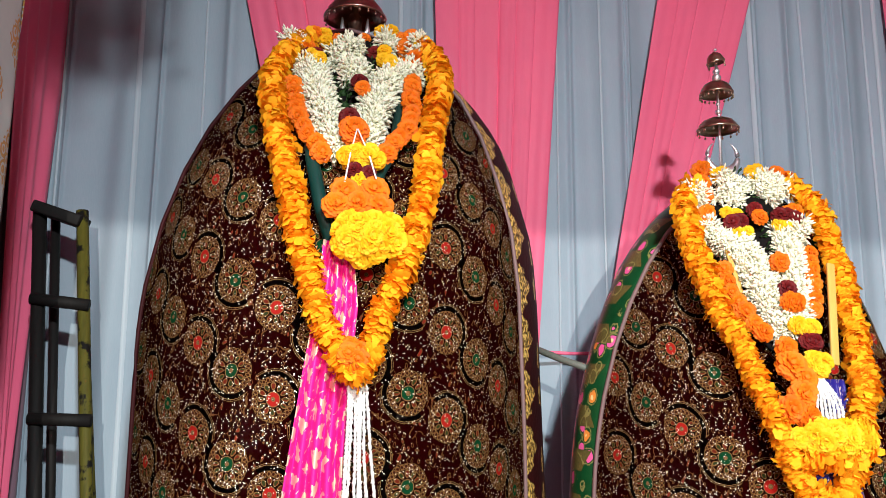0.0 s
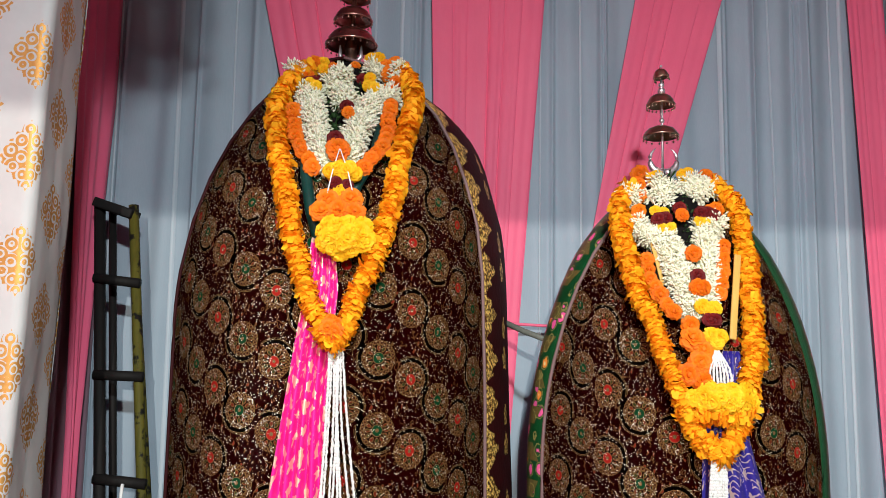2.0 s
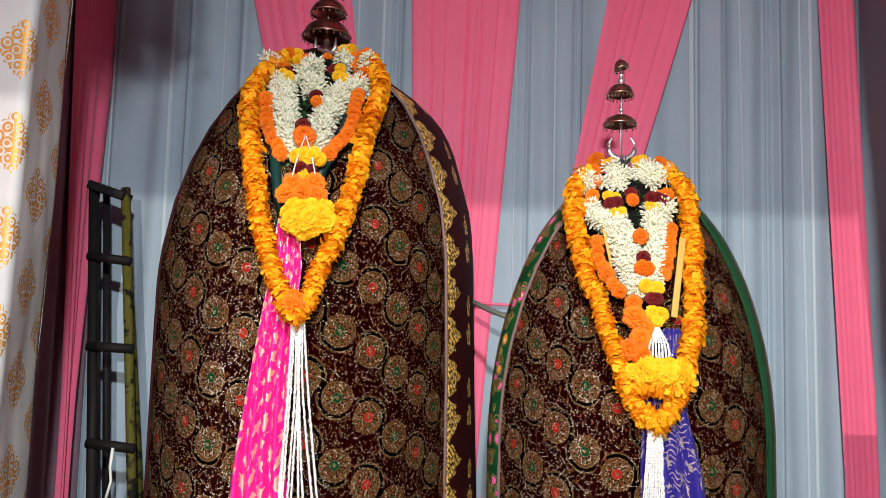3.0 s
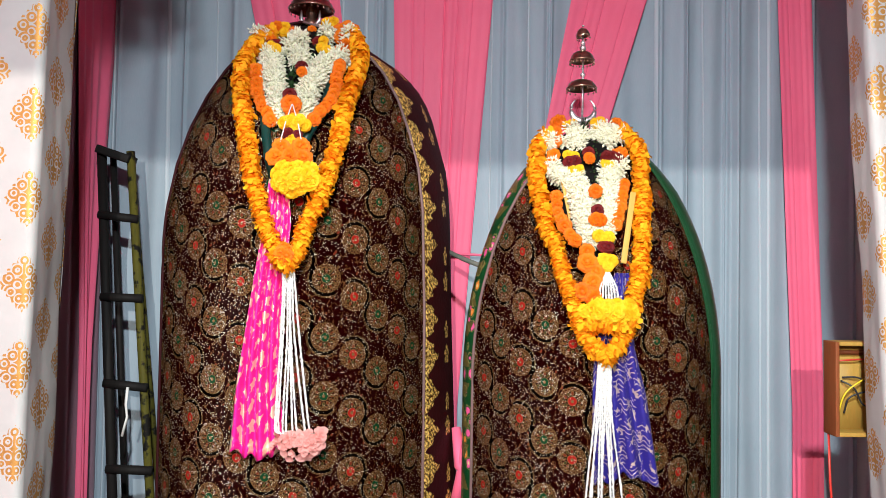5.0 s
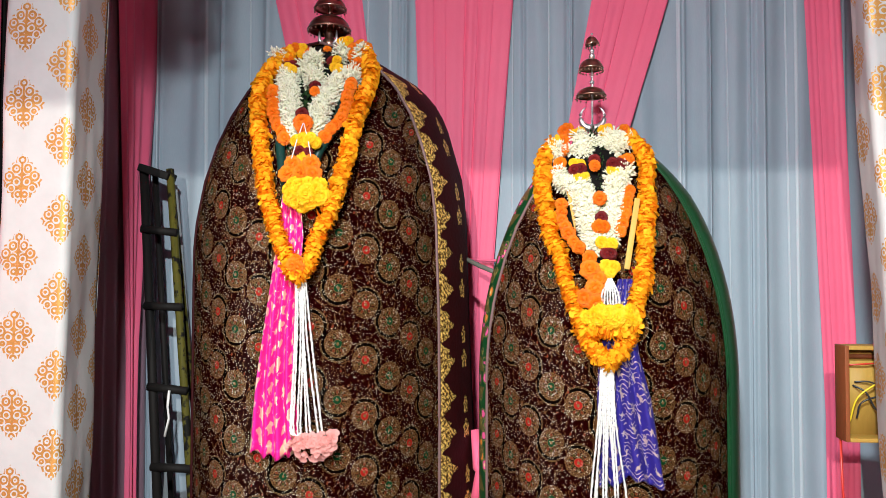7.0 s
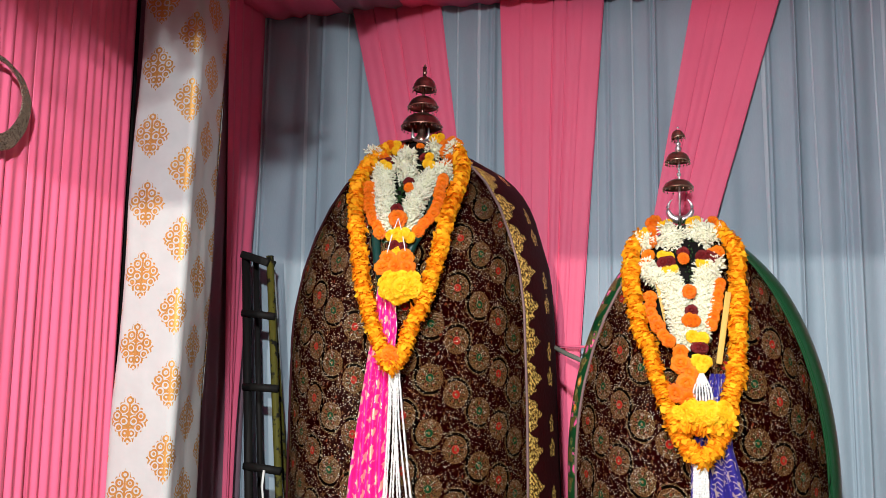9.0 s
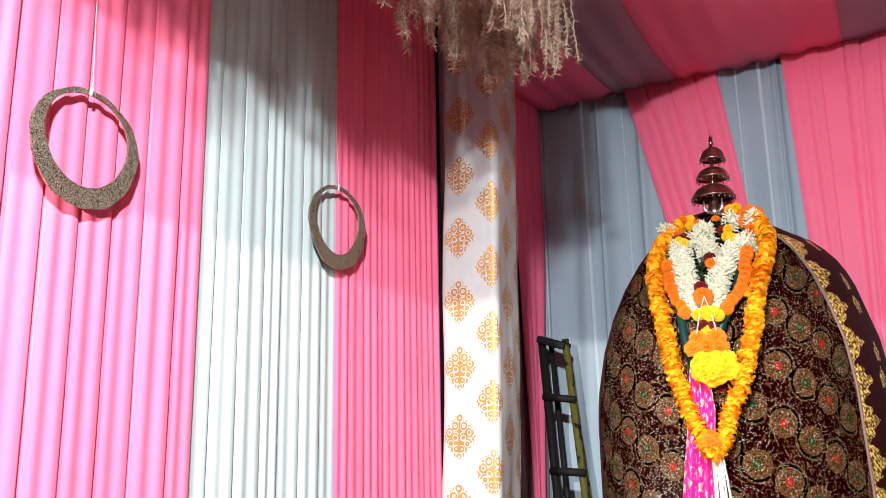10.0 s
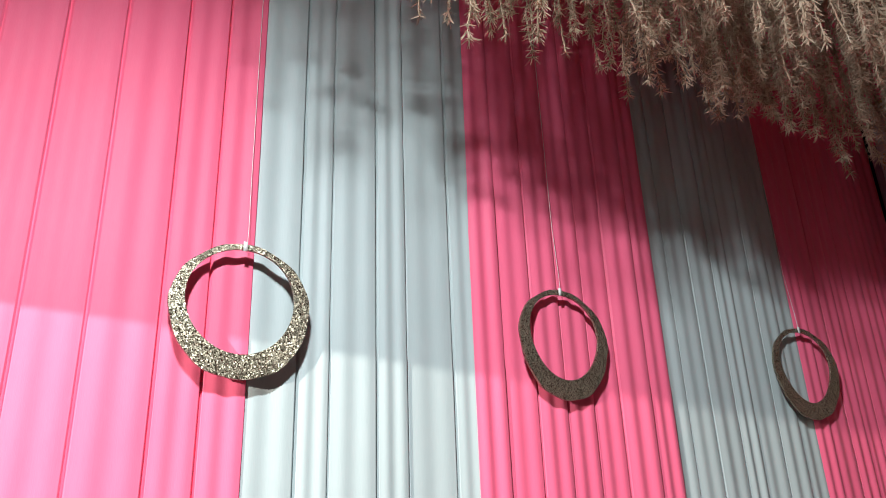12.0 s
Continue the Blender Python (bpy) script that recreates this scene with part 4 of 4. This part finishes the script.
teal = tagged(part("teal_scarf", tube([on_large(-0.005, 2.33, 0.025), on_large(0.02, 2.10, 0.03), on_large(0.045, 1.98, 0.035), on_large(0.07, 1.90, 0.03)], 0.016, 10), teal_brocade), "narrow teal brocade scarf under the garlands", "scarf")
teal2 = tagged(part("teal_scarf", tube([on_large(0.235, 2.30, 0.02), on_large(0.215, 2.15, 0.03), on_large(0.175, 2.07, 0.035), on_large(0.15, 1.99, 0.03)], 0.016, 10), teal_brocade), "narrow teal brocade scarf under the garlands", "scarf")


def sash(name, label, rows, surface, material, folds, seed, proud):
    """A hanging pleated cloth; rows of (z, left x, right x) from the top."""
    def fn(u, v):
        k = v * (len(rows) - 1)
        i = min(int(k), len(rows) - 2)
        t = k - i
        z, a, b = (rows[i][c] + (rows[i + 1][c] - rows[i][c]) * t for c in range(3))
        x = a + (b - a) * u
        z += (-0.006 * math.sin(folds * 2 * math.pi * u + seed) + 0.02 * noise.noise(Vector((u * 7, seed, 0)))) * v - 0.03 * v * abs(2 * u - 1) * (1 if seed > 2 else -1)
        return surface(x, z, proud + 0.011 * math.sin(folds * 2 * math.pi * (u + 0.06 * math.sin(4 * v)) + seed) * (0.4 + v))
    zt = rows[0][0]
    wide = max(b - a for _, a, b in rows) * 1.5
    ob = part(name, grid(fn, 72, 40, lambda u, v: (u * wide, v * (zt - rows[-1][0]))), material)
    thicken(ob, 0.002)
    hem = part("hem", grid(lambda u, v: fn(u, 0.97 + 0.0299 * v), 72, 3, lambda u, v: (u * wide, (0.97 + 0.03 * v) * (zt - rows[-1][0]))), material, ob)
    thicken(hem, 0.005, 0)
    return tagged(ob, label, "sash")


sash("sash", "magenta silk sash with gold foil flowers, hanging in pleats", [(1.90, 0.055, 0.12), (1.75, 0.040, 0.132), (1.60, 0.018, 0.120), (1.42, -0.006, 0.108), (1.20, -0.034, 0.108), (0.96, -0.056, 0.125)], on_large, magenta_silk, 4, 1.0, 0.035)
sash("sash", "purple-blue silk sash with pale gold print", [(1.60, 1.235, 1.285), (1.48, 1.20, 1.29), (1.36, 1.165, 1.30), (1.20, 1.16, 1.342), (1.05, 1.16, 1.362), (0.92, 1.165, 1.380)], on_small, purple_silk, 3, 3.0, 0.03)


def bud_string(pts, parent, seed):
    """A thread with small white buds along it."""
    r2 = random.Random(seed)
    bm = bmesh.new()
    for p, d in spline(pts, 0.0085):
        q = (d + Vector((r2.uniform(-0.35, 0.35), r2.uniform(-0.35, 0.35), 0))).to_track_quat("Z", "Y")
        s = r2.uniform(0.8, 1.2)
        rings = [[bm.verts.new(p + q @ Vector((w * s * math.cos(a * 1.5708), w * s * math.sin(a * 1.5708), h))) for a in range(4)] for w, h in ((0.0012, -0.007), (0.0034, 0.000), (0.0042, 0.004), (0.0010, 0.009))]
        for a, b in zip(rings, rings[1:]):
            for c in range(4):
                bm.faces.new((a[c], a[(c + 1) % 4], b[(c + 1) % 4], b[c]))
    return part("bud_string", bm, bud_mat, parent)


t1 = thing("jasmine_tassel", "white bud strings ending in a pink rose cluster", "tassel", "hanging tassels")
for k in range(9):
    u = k / 8
    x0, x1 = 0.118 + 0.034 * u, 0.100 + 0.115 * u ** 1.6
    bud_string([on_large(x0, 1.60, 0.085), on_large(x0 + (x1 - x0) * 0.25 + 0.006 * math.sin(5 * k), 1.38, 0.07), on_large(x1 + 0.004 * math.sin(3 * k), 1.10 - 0.02 * u, 0.075), on_large(x1 + 0.01, 1.055, 0.08)], t1, 900 + k)


def rose_bm(seed):
    r2 = random.Random(seed)
    bm = bmesh.new()
    for k in range(110):
        a, rr = r2.uniform(0, 6.283), math.sqrt(r2.random())
        c = Vector((0.084 * rr * math.cos(a), -0.035 * math.sqrt(max(0, 1 - rr * rr)), 0.038 * rr * math.sin(a) + 0.008 * math.cos(2 * a)))
        f = Vector((math.cos(a) * rr, -0.9, math.sin(a) * rr + 0.2)).to_track_quat("Z", "Y")
        w = r2.uniform(0.009, 0.015)
        mid = bm.verts.new(c)
        ring = [bm.verts.new(c + f @ Vector((w * math.cos(b * 0.898), w * math.sin(b * 0.898), 0.008 + r2.uniform(-0.004, 0.006)))) for b in range(7)]
        for b in range(7):
            bm.faces.new((mid, ring[b], ring[(b + 1) % 7]))
    return bm


rose = part("rose_head", rose_bm(4), rose_mat, t1, "pale pink rose petals")
rose.location = on_large(0.187, 1.030, 0.085)
rose.rotation_euler = (0, radians(-12), 0)

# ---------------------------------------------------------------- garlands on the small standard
# second black oval, behind the lower standard's garlands
core2 = tagged(part("standard_plate", lathe([(0.001, 0.25), (0.06, 0.22), (0.09, 0.12), (0.10, 0.0), (0.08, -0.14), (0.04, -0.25), (0.001, -0.30)], 28), dark_mat), "flattened matt black oval behind the garlands", "plate")
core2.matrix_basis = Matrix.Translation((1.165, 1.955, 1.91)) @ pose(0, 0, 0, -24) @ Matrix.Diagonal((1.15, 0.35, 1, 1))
h1 = thing("marigold_garland", "thick orange marigold garland in a long loop, yellow knot", "garland", "marigold garlands")
lft = [(1.035, 2.115), (1.012, 2.088), (0.990, 2.042), (0.983, 1.966), (0.985, 1.891), (0.997, 1.817), (1.01, 1.738), (1.032, 1.686), (1.052, 1.605), (1.075, 1.526), (1.101, 1.448), (1.138, 1.37), (1.185, 1.315)]
rgt = [(1.310, 2.135), (1.339, 2.109), (1.357, 2.077), (1.367, 2.018), (1.357, 1.942), (1.352, 1.867), (1.342, 1.798), (1.336, 1.727), (1.328, 1.674), (1.314, 1.595), (1.294, 1.526), (1.276, 1.448), (1.245, 1.37), (1.200, 1.315)]
string_of_frills([on_small(x, z, 0.06) for x, z in lft], h1)
string_of_frills([on_small(x, z, 0.06) for x, z in rgt], h1)
string_of_frills([on_small(1.16, 1.36, 0.08), on_small(1.192, 1.315, 0.09), on_small(1.225, 1.36, 0.08)], h1, 0.011, 0.95)
cluster(on_small(1.204, 1.472, 0.085), 0.085, 0.028, 18, "yellow", h1, 1.1)
string_of_frills([on_small(1.13, 1.43, 0.08), on_small(1.205, 1.425, 0.09), on_small(1.275, 1.44, 0.08)], h1, 0.013, 0.9)

h2 = thing("marigold_garland", "string of round deep-orange marigolds of uneven size", "garland", "marigold garlands")
string_of_heads([on_small(x, z, 0.055) for x, z in ((1.045, 1.87), (1.048, 1.83), (1.055, 1.795), (1.071, 1.755), (1.095, 1.721), (1.125, 1.69))], "orange", h2)
for x, z, s in ((1.137, 1.673, 1.1), (1.136, 1.634, 1.5), (1.163, 1.603, 1.2), (1.150, 1.568, 1.4), (1.113, 1.536, 1.3), (1.150, 1.515, 1.3)):
    flower("orange", on_small(x, z, 0.075), h2, s)
string_of_heads([on_small(x, z, 0.055) for x, z in ((1.293, 1.92), (1.285, 1.88), (1.273, 1.841), (1.258, 1.788), (1.246, 1.752))], "orange", h2, 0.024, 0.9)
for x, z in ((1.073, 2.165), (1.067, 2.127), (1.06, 2.087), (1.085, 2.175), (1.037, 2.0), (1.05, 2.03), (1.296, 2.165), (1.321, 2.147), (1.302, 2.044), (1.285, 2.035), (1.028, 2.10), (1.33, 2.12)):
    flower("orange", on_small(x, z, 0.055), h2, 1.05)

h3 = thing("jasmine_garland", "thick white jasmine strings with marigold and rose heads", "garland", "jasmine garlands")
jasmine_string([on_small(x, z, 0.05) for x, z in ((1.105, 1.968), (1.131, 1.89), (1.147, 1.827), (1.157, 1.763), (1.182, 1.715))], h3, 0.036)
jasmine_string([on_small(x, z, 0.05) for x, z in ((1.255, 1.985), (1.243, 1.908), (1.234, 1.843), (1.22, 1.781), (1.192, 1.72))], h3, 0.032)
jasmine_string([on_small(x, z, 0.055) for x, z in ((1.040, 1.99), (1.060, 1.955), (1.090, 1.935))], h3, 0.014)
jasmine_patch(on_small(1.133, 2.10, 0.05), 0.036, 0.052, 20, h3)
jasmine_patch(on_small(1.262, 2.115, 0.05), 0.052, 0.036, 20, h3)
jasmine_patch(on_small(1.034, 2.085, 0.06), 0.016, 0.026, 6, h3)
jasmine_patch(on_small(1.285, 1.985, 0.06), 0.016, 0.026, 6, h3)
for x, z in ((1.110, 2.150), (1.130, 2.160), (1.215, 2.165), (1.235, 2.172), (1.222, 2.148), (1.100, 2.030), (1.125, 2.024), (1.110, 1.972), (1.135, 1.975), (1.235, 2.000), (1.258, 1.998)):
    flower("yellow", on_small(x, z, 0.068), h3, 0.8)
for x, z in ((1.100, 2.000), (1.122, 2.004), (1.240, 2.026), (1.262, 2.024), (1.175, 2.038), (1.185, 1.818), (1.278, 2.015), (1.208, 1.688), (1.196, 1.69)):
    flower("red", on_small(x, z, 0.078), h3, 0.95)
for x, z, s in ((1.173, 2.015, 0.9), (1.182, 1.888, 1.05), (1.172, 1.785, 1.0), (1.190, 1.782, 0.95)):
    flower("orange", on_small(x, z, 0.09), h3, s)
for x, z, s in ((1.18, 1.728, 0.9), (1.215, 1.722, 0.95), (1.198, 1.712, 0.8), (1.192, 1.645, 1.0), (1.215, 1.642, 1.0), (1.203, 1.625, 0.9)):
    flower("yellow", on_small(x, z, 0.08), h3, s)
for x, z in ((1.19, 2.12), (1.195, 2.09), (1.19, 2.05), (1.18, 2.15), (1.15, 2.02), (1.21, 2.01), (1.185, 1.97), (1.19, 1.93), (1.185, 1.86), (1.08, 1.97), (1.07, 1.93), (1.285, 1.95)):
    leaves(on_small(x, z, 0.03), h3)
for k in range(7):
    bud_string([on_small(1.196 + 0.002 * k, 1.60, 0.075), on_small(1.172 + 0.009 * k, 1.55, 0.085), on_small(1.170 + 0.010 * k, 1.50, 0.08)], h3, 960 + k)
part("pith_strip", box_bm(-0.010, 0.010, -0.004, 0.004, -0.13, 0.13, 0.003), stick_mat, h3, "pale yellow pith strip").matrix_basis = Matrix.Translation(on_small(1.290, 1.76, 0.065)) @ pose(0, 0, 0, -14, 11, 0)
part("pith_strip", box_bm(-0.006, 0.006, -0.003, 0.003, -0.08, 0.08, 0.002), stick_mat, h3, "pale yellow pith strip").matrix_basis = Matrix.Translation(on_small(1.088, 1.85, 0.03)) @ pose(0, 0, 0, -12, -10, 0)

t2 = thing("jasmine_tassel", "long white bud strings hanging below the marigold loop", "tassel", "hanging tassels")
for k in range(10):
    u = k / 9
    x0, x1 = 1.166 + 0.040 * u, 1.130 + 0.112 * u
    bud_string([on_small(x0, 1.30, 0.085), on_small(x0 + (x1 - x0) * 0.25, 1.12, 0.07), on_small(x1 - 0.01 * math.sin(4 * k), 0.84, 0.065), on_small(x1 + 0.008 * math.sin(7 * k), 0.66, 0.06)], t2, 930 + k)

# ---------------------------------------------------------------- ladder, pipe, knot, switch box
lad = thing("ladder", "old wooden step ladder, black paint and yellow spatter", "ladder")


def rail(x_top, x_low, y_top, y_low, material, r):
    return part("rail", tube([(x_low, y_low, 0.0), ((x_low + x_top) / 2, (y_low + y_top) / 2, 1.05), (x_top, y_top, 2.10)], r, 10), material, lad)


rail(-0.825, -0.640, 2.56, 2.42, ladder_black, 0.020)
rail(-0.700, -0.470, 2.56, 2.42, ladder_paint, 0.018)
rail(-0.725, -0.520, 2.62, 2.70, ladder_paint, 0.014)
rail(-0.80, -0.70, 2.62, 2.70, ladder_black, 0.014)
cap = part("cap", box_bm(-0.075, 0.075, -0.05, 0.05, -0.018, 0.018, 0.006), ladder_black, lad)
cap.matrix_basis = pose(-0.765, 2.57, 2.085, 0, 18, 0)
for k, z in enumerate((1.81, 1.46, 1.10, 0.75, 0.40)):
    t = (2.10 - z) / 2.10
    xa, xb, y = -0.825 + 0.185 * t, -0.700 + 0.23 * t, 2.56 - 0.14 * t
    part("rung", tube([(xa - 0.015, y - 0.015, z + 0.012), (xb + 0.02, y - 0.015, z - 0.006 + 0.012 * (k % 2))], 0.019, 10), ladder_black, lad)
part("rag", tube([(-0.64, 2.45, 1.10), (-0.645, 2.44, 1.03), (-0.635, 2.44, 0.98), (-0.655, 2.44, 0.90)], 0.006, 6), string_mat, lad, "loose grey string tied to a rung")

pipe = tagged(part("pipe", tube([(0.66, 2.36, 1.690), (0.74, 2.29, 1.650), (0.85, 2.20, 1.605)], 0.010, 12), grey_pipe), "grey pipe joining the two standards", "pipe")
knot_bm = tube([(0.70, 2.30, 0.60), (0.745, 2.26, 0.80), (0.76, 2.24, 0.90), (0.80, 2.24, 0.86), (0.775, 2.25, 0.78), (0.74, 2.26, 0.84), (0.72, 2.30, 0.98)], 0.026, 10, taper=(0.7, 1.0, 1.2, 1.0, 1.1, 1.1, 0.7))
knot = tagged(part("cloth_knot", knot_bm, pink_cloth), "knotted pink cloth tied beside the standard", "cloth knot")

swb = thing("switch_box", "open wooden switch box with loose wires, hung on column", "switch box", "", "", (2.033, 1.79, 1.232))
swb.scale = (1.075, 1.075, 1.075)
part("back_board", box_bm(-0.085, 0.085, -0.012, 0.0, -0.135, 0.135), box_inside, swb, "yellow back board")
part("side", box_bm(-0.094, -0.082, -0.075, 0.0, -0.143, 0.143, 0.002), box_wood, swb)
part("side", box_bm(0.082, 0.094, -0.075, 0.0, -0.143, 0.143, 0.002), box_wood, swb)
part("top_board", box_bm(-0.082, 0.082, -0.075, 0.0, 0.131, 0.143, 0.002), box_inside, swb)
part("bottom_board", box_bm(-0.082, 0.082, -0.075, 0.0, -0.143, -0.131, 0.002), box_inside, swb)
part("dark_slot", box_bm(-0.06, 0.08, -0.018, -0.0125, 0.100, 0.114), box_wood, swb)
for pts, mt in ((((-0.06, -0.02, -0.09), (-0.045, -0.035, -0.02), (0.0, -0.04, 0.02), (0.06, -0.03, 0.045)), wire_yellow), (((-0.05, -0.02, 0.02), (-0.02, -0.04, 0.0), (0.01, -0.035, -0.05), (0.05, -0.02, -0.06)), wire_black),
                (((-0.04, -0.02, -0.08), (-0.03, -0.035, -0.03), (0.03, -0.04, -0.01), (0.07, -0.02, -0.03)), wire_black), (((-0.07, -0.02, 0.08), (-0.02, -0.03, 0.085), (0.07, -0.02, 0.09)), wire_red), (((-0.045, -0.02, 0.03), (0.0, -0.03, 0.03), (0.05, -0.03, 0.0)), wire_black)):
    part("wire", tube([p for p, _ in spline(pts, 0.006)], 0.0028, 6), mt, swb)
part("cable", tube([(-0.088, -0.02, -0.14), (-0.088, -0.03, -0.3), (-0.075, -0.025, -0.42), (-0.07, -0.02, -0.8)], 0.004, 6), wire_red, swb, "thin red cable")


# ---------------------------------------------------------------- glitter rings on the side curtain
def ring_bm(outer=0.137, inner=0.107, lift=0.019, thick=0.006, n=72):
    bm = bmesh.new()
    rows = []
    for k in range(n):
        a = 2 * math.pi * k / n
        wob = 0.0012 * math.sin(5 * a) + 0.001 * math.sin(11 * a)
        o = Vector((0, (outer + wob) * math.cos(a), (outer + wob) * math.sin(a)))
        i = Vector((0, inner * math.cos(a), inner * math.sin(a) + lift))
        bend = 0.006 * math.sin(2 * a + 0.5)
        rows.append([bm.verts.new(p + Vector((x + bend, 0, 0))) for p, x in ((o, 0), (o, thick), (i, thick), (i, 0))])
    for a, b in zip(rows, rows[1:] + rows[:1]):
        for s in range(4):
            bm.faces.new((a[s], a[(s + 1) % 4], b[(s + 1) % 4], b[s]))
    return bm


def hanging_ring(y, z, tilt, turn):
    root = thing("glitter_ring", "gold glitter crescent ring hanging on a thread before curtain", "wall ornament", "rings on the side curtain", "", (-0.795, y, z))
    part("ring", ring_bm(), glitter_mat, root, sharp=True).matrix_basis = pose(0, 0, 0, tilt, 0, turn)
    part("thread", tube([(0.003, 0.004, 0.13), (0.0, 0.006, 0.17), (-0.012, 0.008, 0.32), (-0.02, 0.01, 1.0)], 0.0007, 5), string_mat, root, "white hanging thread")
    part("tape", box_bm(0.005, 0.008, -0.004, 0.004, 0.122, 0.142), string_mat, root, "bit of clear tape")


hanging_ring(-0.845, 2.332, 4, 0)
hanging_ring(-0.058, 2.342, -3, 3)
hanging_ring(0.843, 2.342, 5, -2)
hanging_ring(-1.70, 2.335, 0, 2)


# ---------------------------------------------------------------- tinsel fringe and rosette
def tinsel_bm(seed, length):
    r2 = random.Random(seed)
    bm = bmesh.new()
    x = y = 0.0
    pts = []
    for k in range(int(length / 0.016) + 1):
        x += r2.uniform(-0.004, 0.004)
        y += r2.uniform(-0.004, 0.004)
        pts.append(Vector((x, y, -0.016 * k)))
    tube(pts, 0.0022, 4, bm)
    for k, p in enumerate(pts):
        for _ in range(7 if k < len(pts) - 2 else 16):
            d = Vector((r2.gauss(0, 1), r2.gauss(0, 1), r2.gauss(-0.9, 0.5))).normalized()
            ln = r2.uniform(0.012, 0.027)
            s = d.orthogonal().normalized() * 0.0014
            bm.faces.new([bm.verts.new(q) for q in (p - s, p + s, p + d * ln + s * 0.5, p + d * ln - s * 0.5)])
    return bm


tinsel = [smooth_mesh("tinsel_string", tinsel_bm(700 + k, 0.50 + 0.03 * (k % 4)), tinsel_mat, True) for k in range(8)]
fringe = thing("tinsel_fringe", "thick hanging fringe of cream tinsel strings", "fringe")
frg = random.Random(77)
fringe_top = part("fringe_rail", box_bm(-0.44, -0.10, -1.2, 1.24, 3.40, 3.43), rust_pleats, fringe, "rust cloth strip holding the strings")
for k in range(300):
    x, y = frg.uniform(-0.42, -0.12), frg.uniform(-0.62, 1.21)
    if k < 130:
        x = -0.42 + frg.uniform(-0.02, 0.02)
    elif k < 165:
        y = 1.20 + frg.uniform(-0.02, 0.02)
    inner = min(abs(x + 0.42), abs(y - 1.2), abs(x + 0.12))
    m = Matrix.Translation((x, y, 3.45 + frg.uniform(-0.03, 0.03) + 0.10 * min(1, inner / 0.1) * frg.random())) @ pose(0, 0, 0, frg.uniform(-3, 3), frg.uniform(-3, 3), frg.uniform(0, 360))
    shared("tinsel_string", frg.choice(tinsel), m, fringe)
rest = bmesh.new()
for k in range(120):
    x, y = frg.uniform(-0.43, -0.12), frg.uniform(-1.05, 1.2)
    # strings below y -0.62 are raised out of view, added to shade the curtain
    top = 3.47 + (0.09 if y < -0.62 else 0.03) + frg.uniform(-0.04, 0.05)
    src = frg.choice(tinsel).copy()
    src.transform(Matrix.Translation((x, y, top)) @ pose(0, 0, 0, 0, 0, frg.uniform(0, 360)))
    rest.from_mesh(src)
    bpy.data.meshes.remove(src)
tagged(part("tinsel_mass", rest, tinsel_mat, fringe, sharp=True), kind="stuff")

rosette = thing("rosette", "rust-orange pleated cloth rosette under the ceiling", "rosette", "", "", (0.02, 1.25, 3.36))


def rosette_fn(u, v):
    a = 2 * math.pi * u
    r = 0.03 + 0.33 * v
    return (r * math.cos(a), r * math.sin(a), 0.012 * math.sin(40 * a) * (0.3 + v) - 0.05 * (1 - v) + 0.03 * v)


part("pleats", grid(rosette_fn, 320, 6), rust_pleats, rosette)
bmb = bmesh.new()
bmesh.ops.create_uvsphere(bmb, u_segments=16, v_segments=10, radius=0.035, matrix=Matrix.Translation((0, 0, -0.05)))
part("button", bmb, dark_mat, rosette)
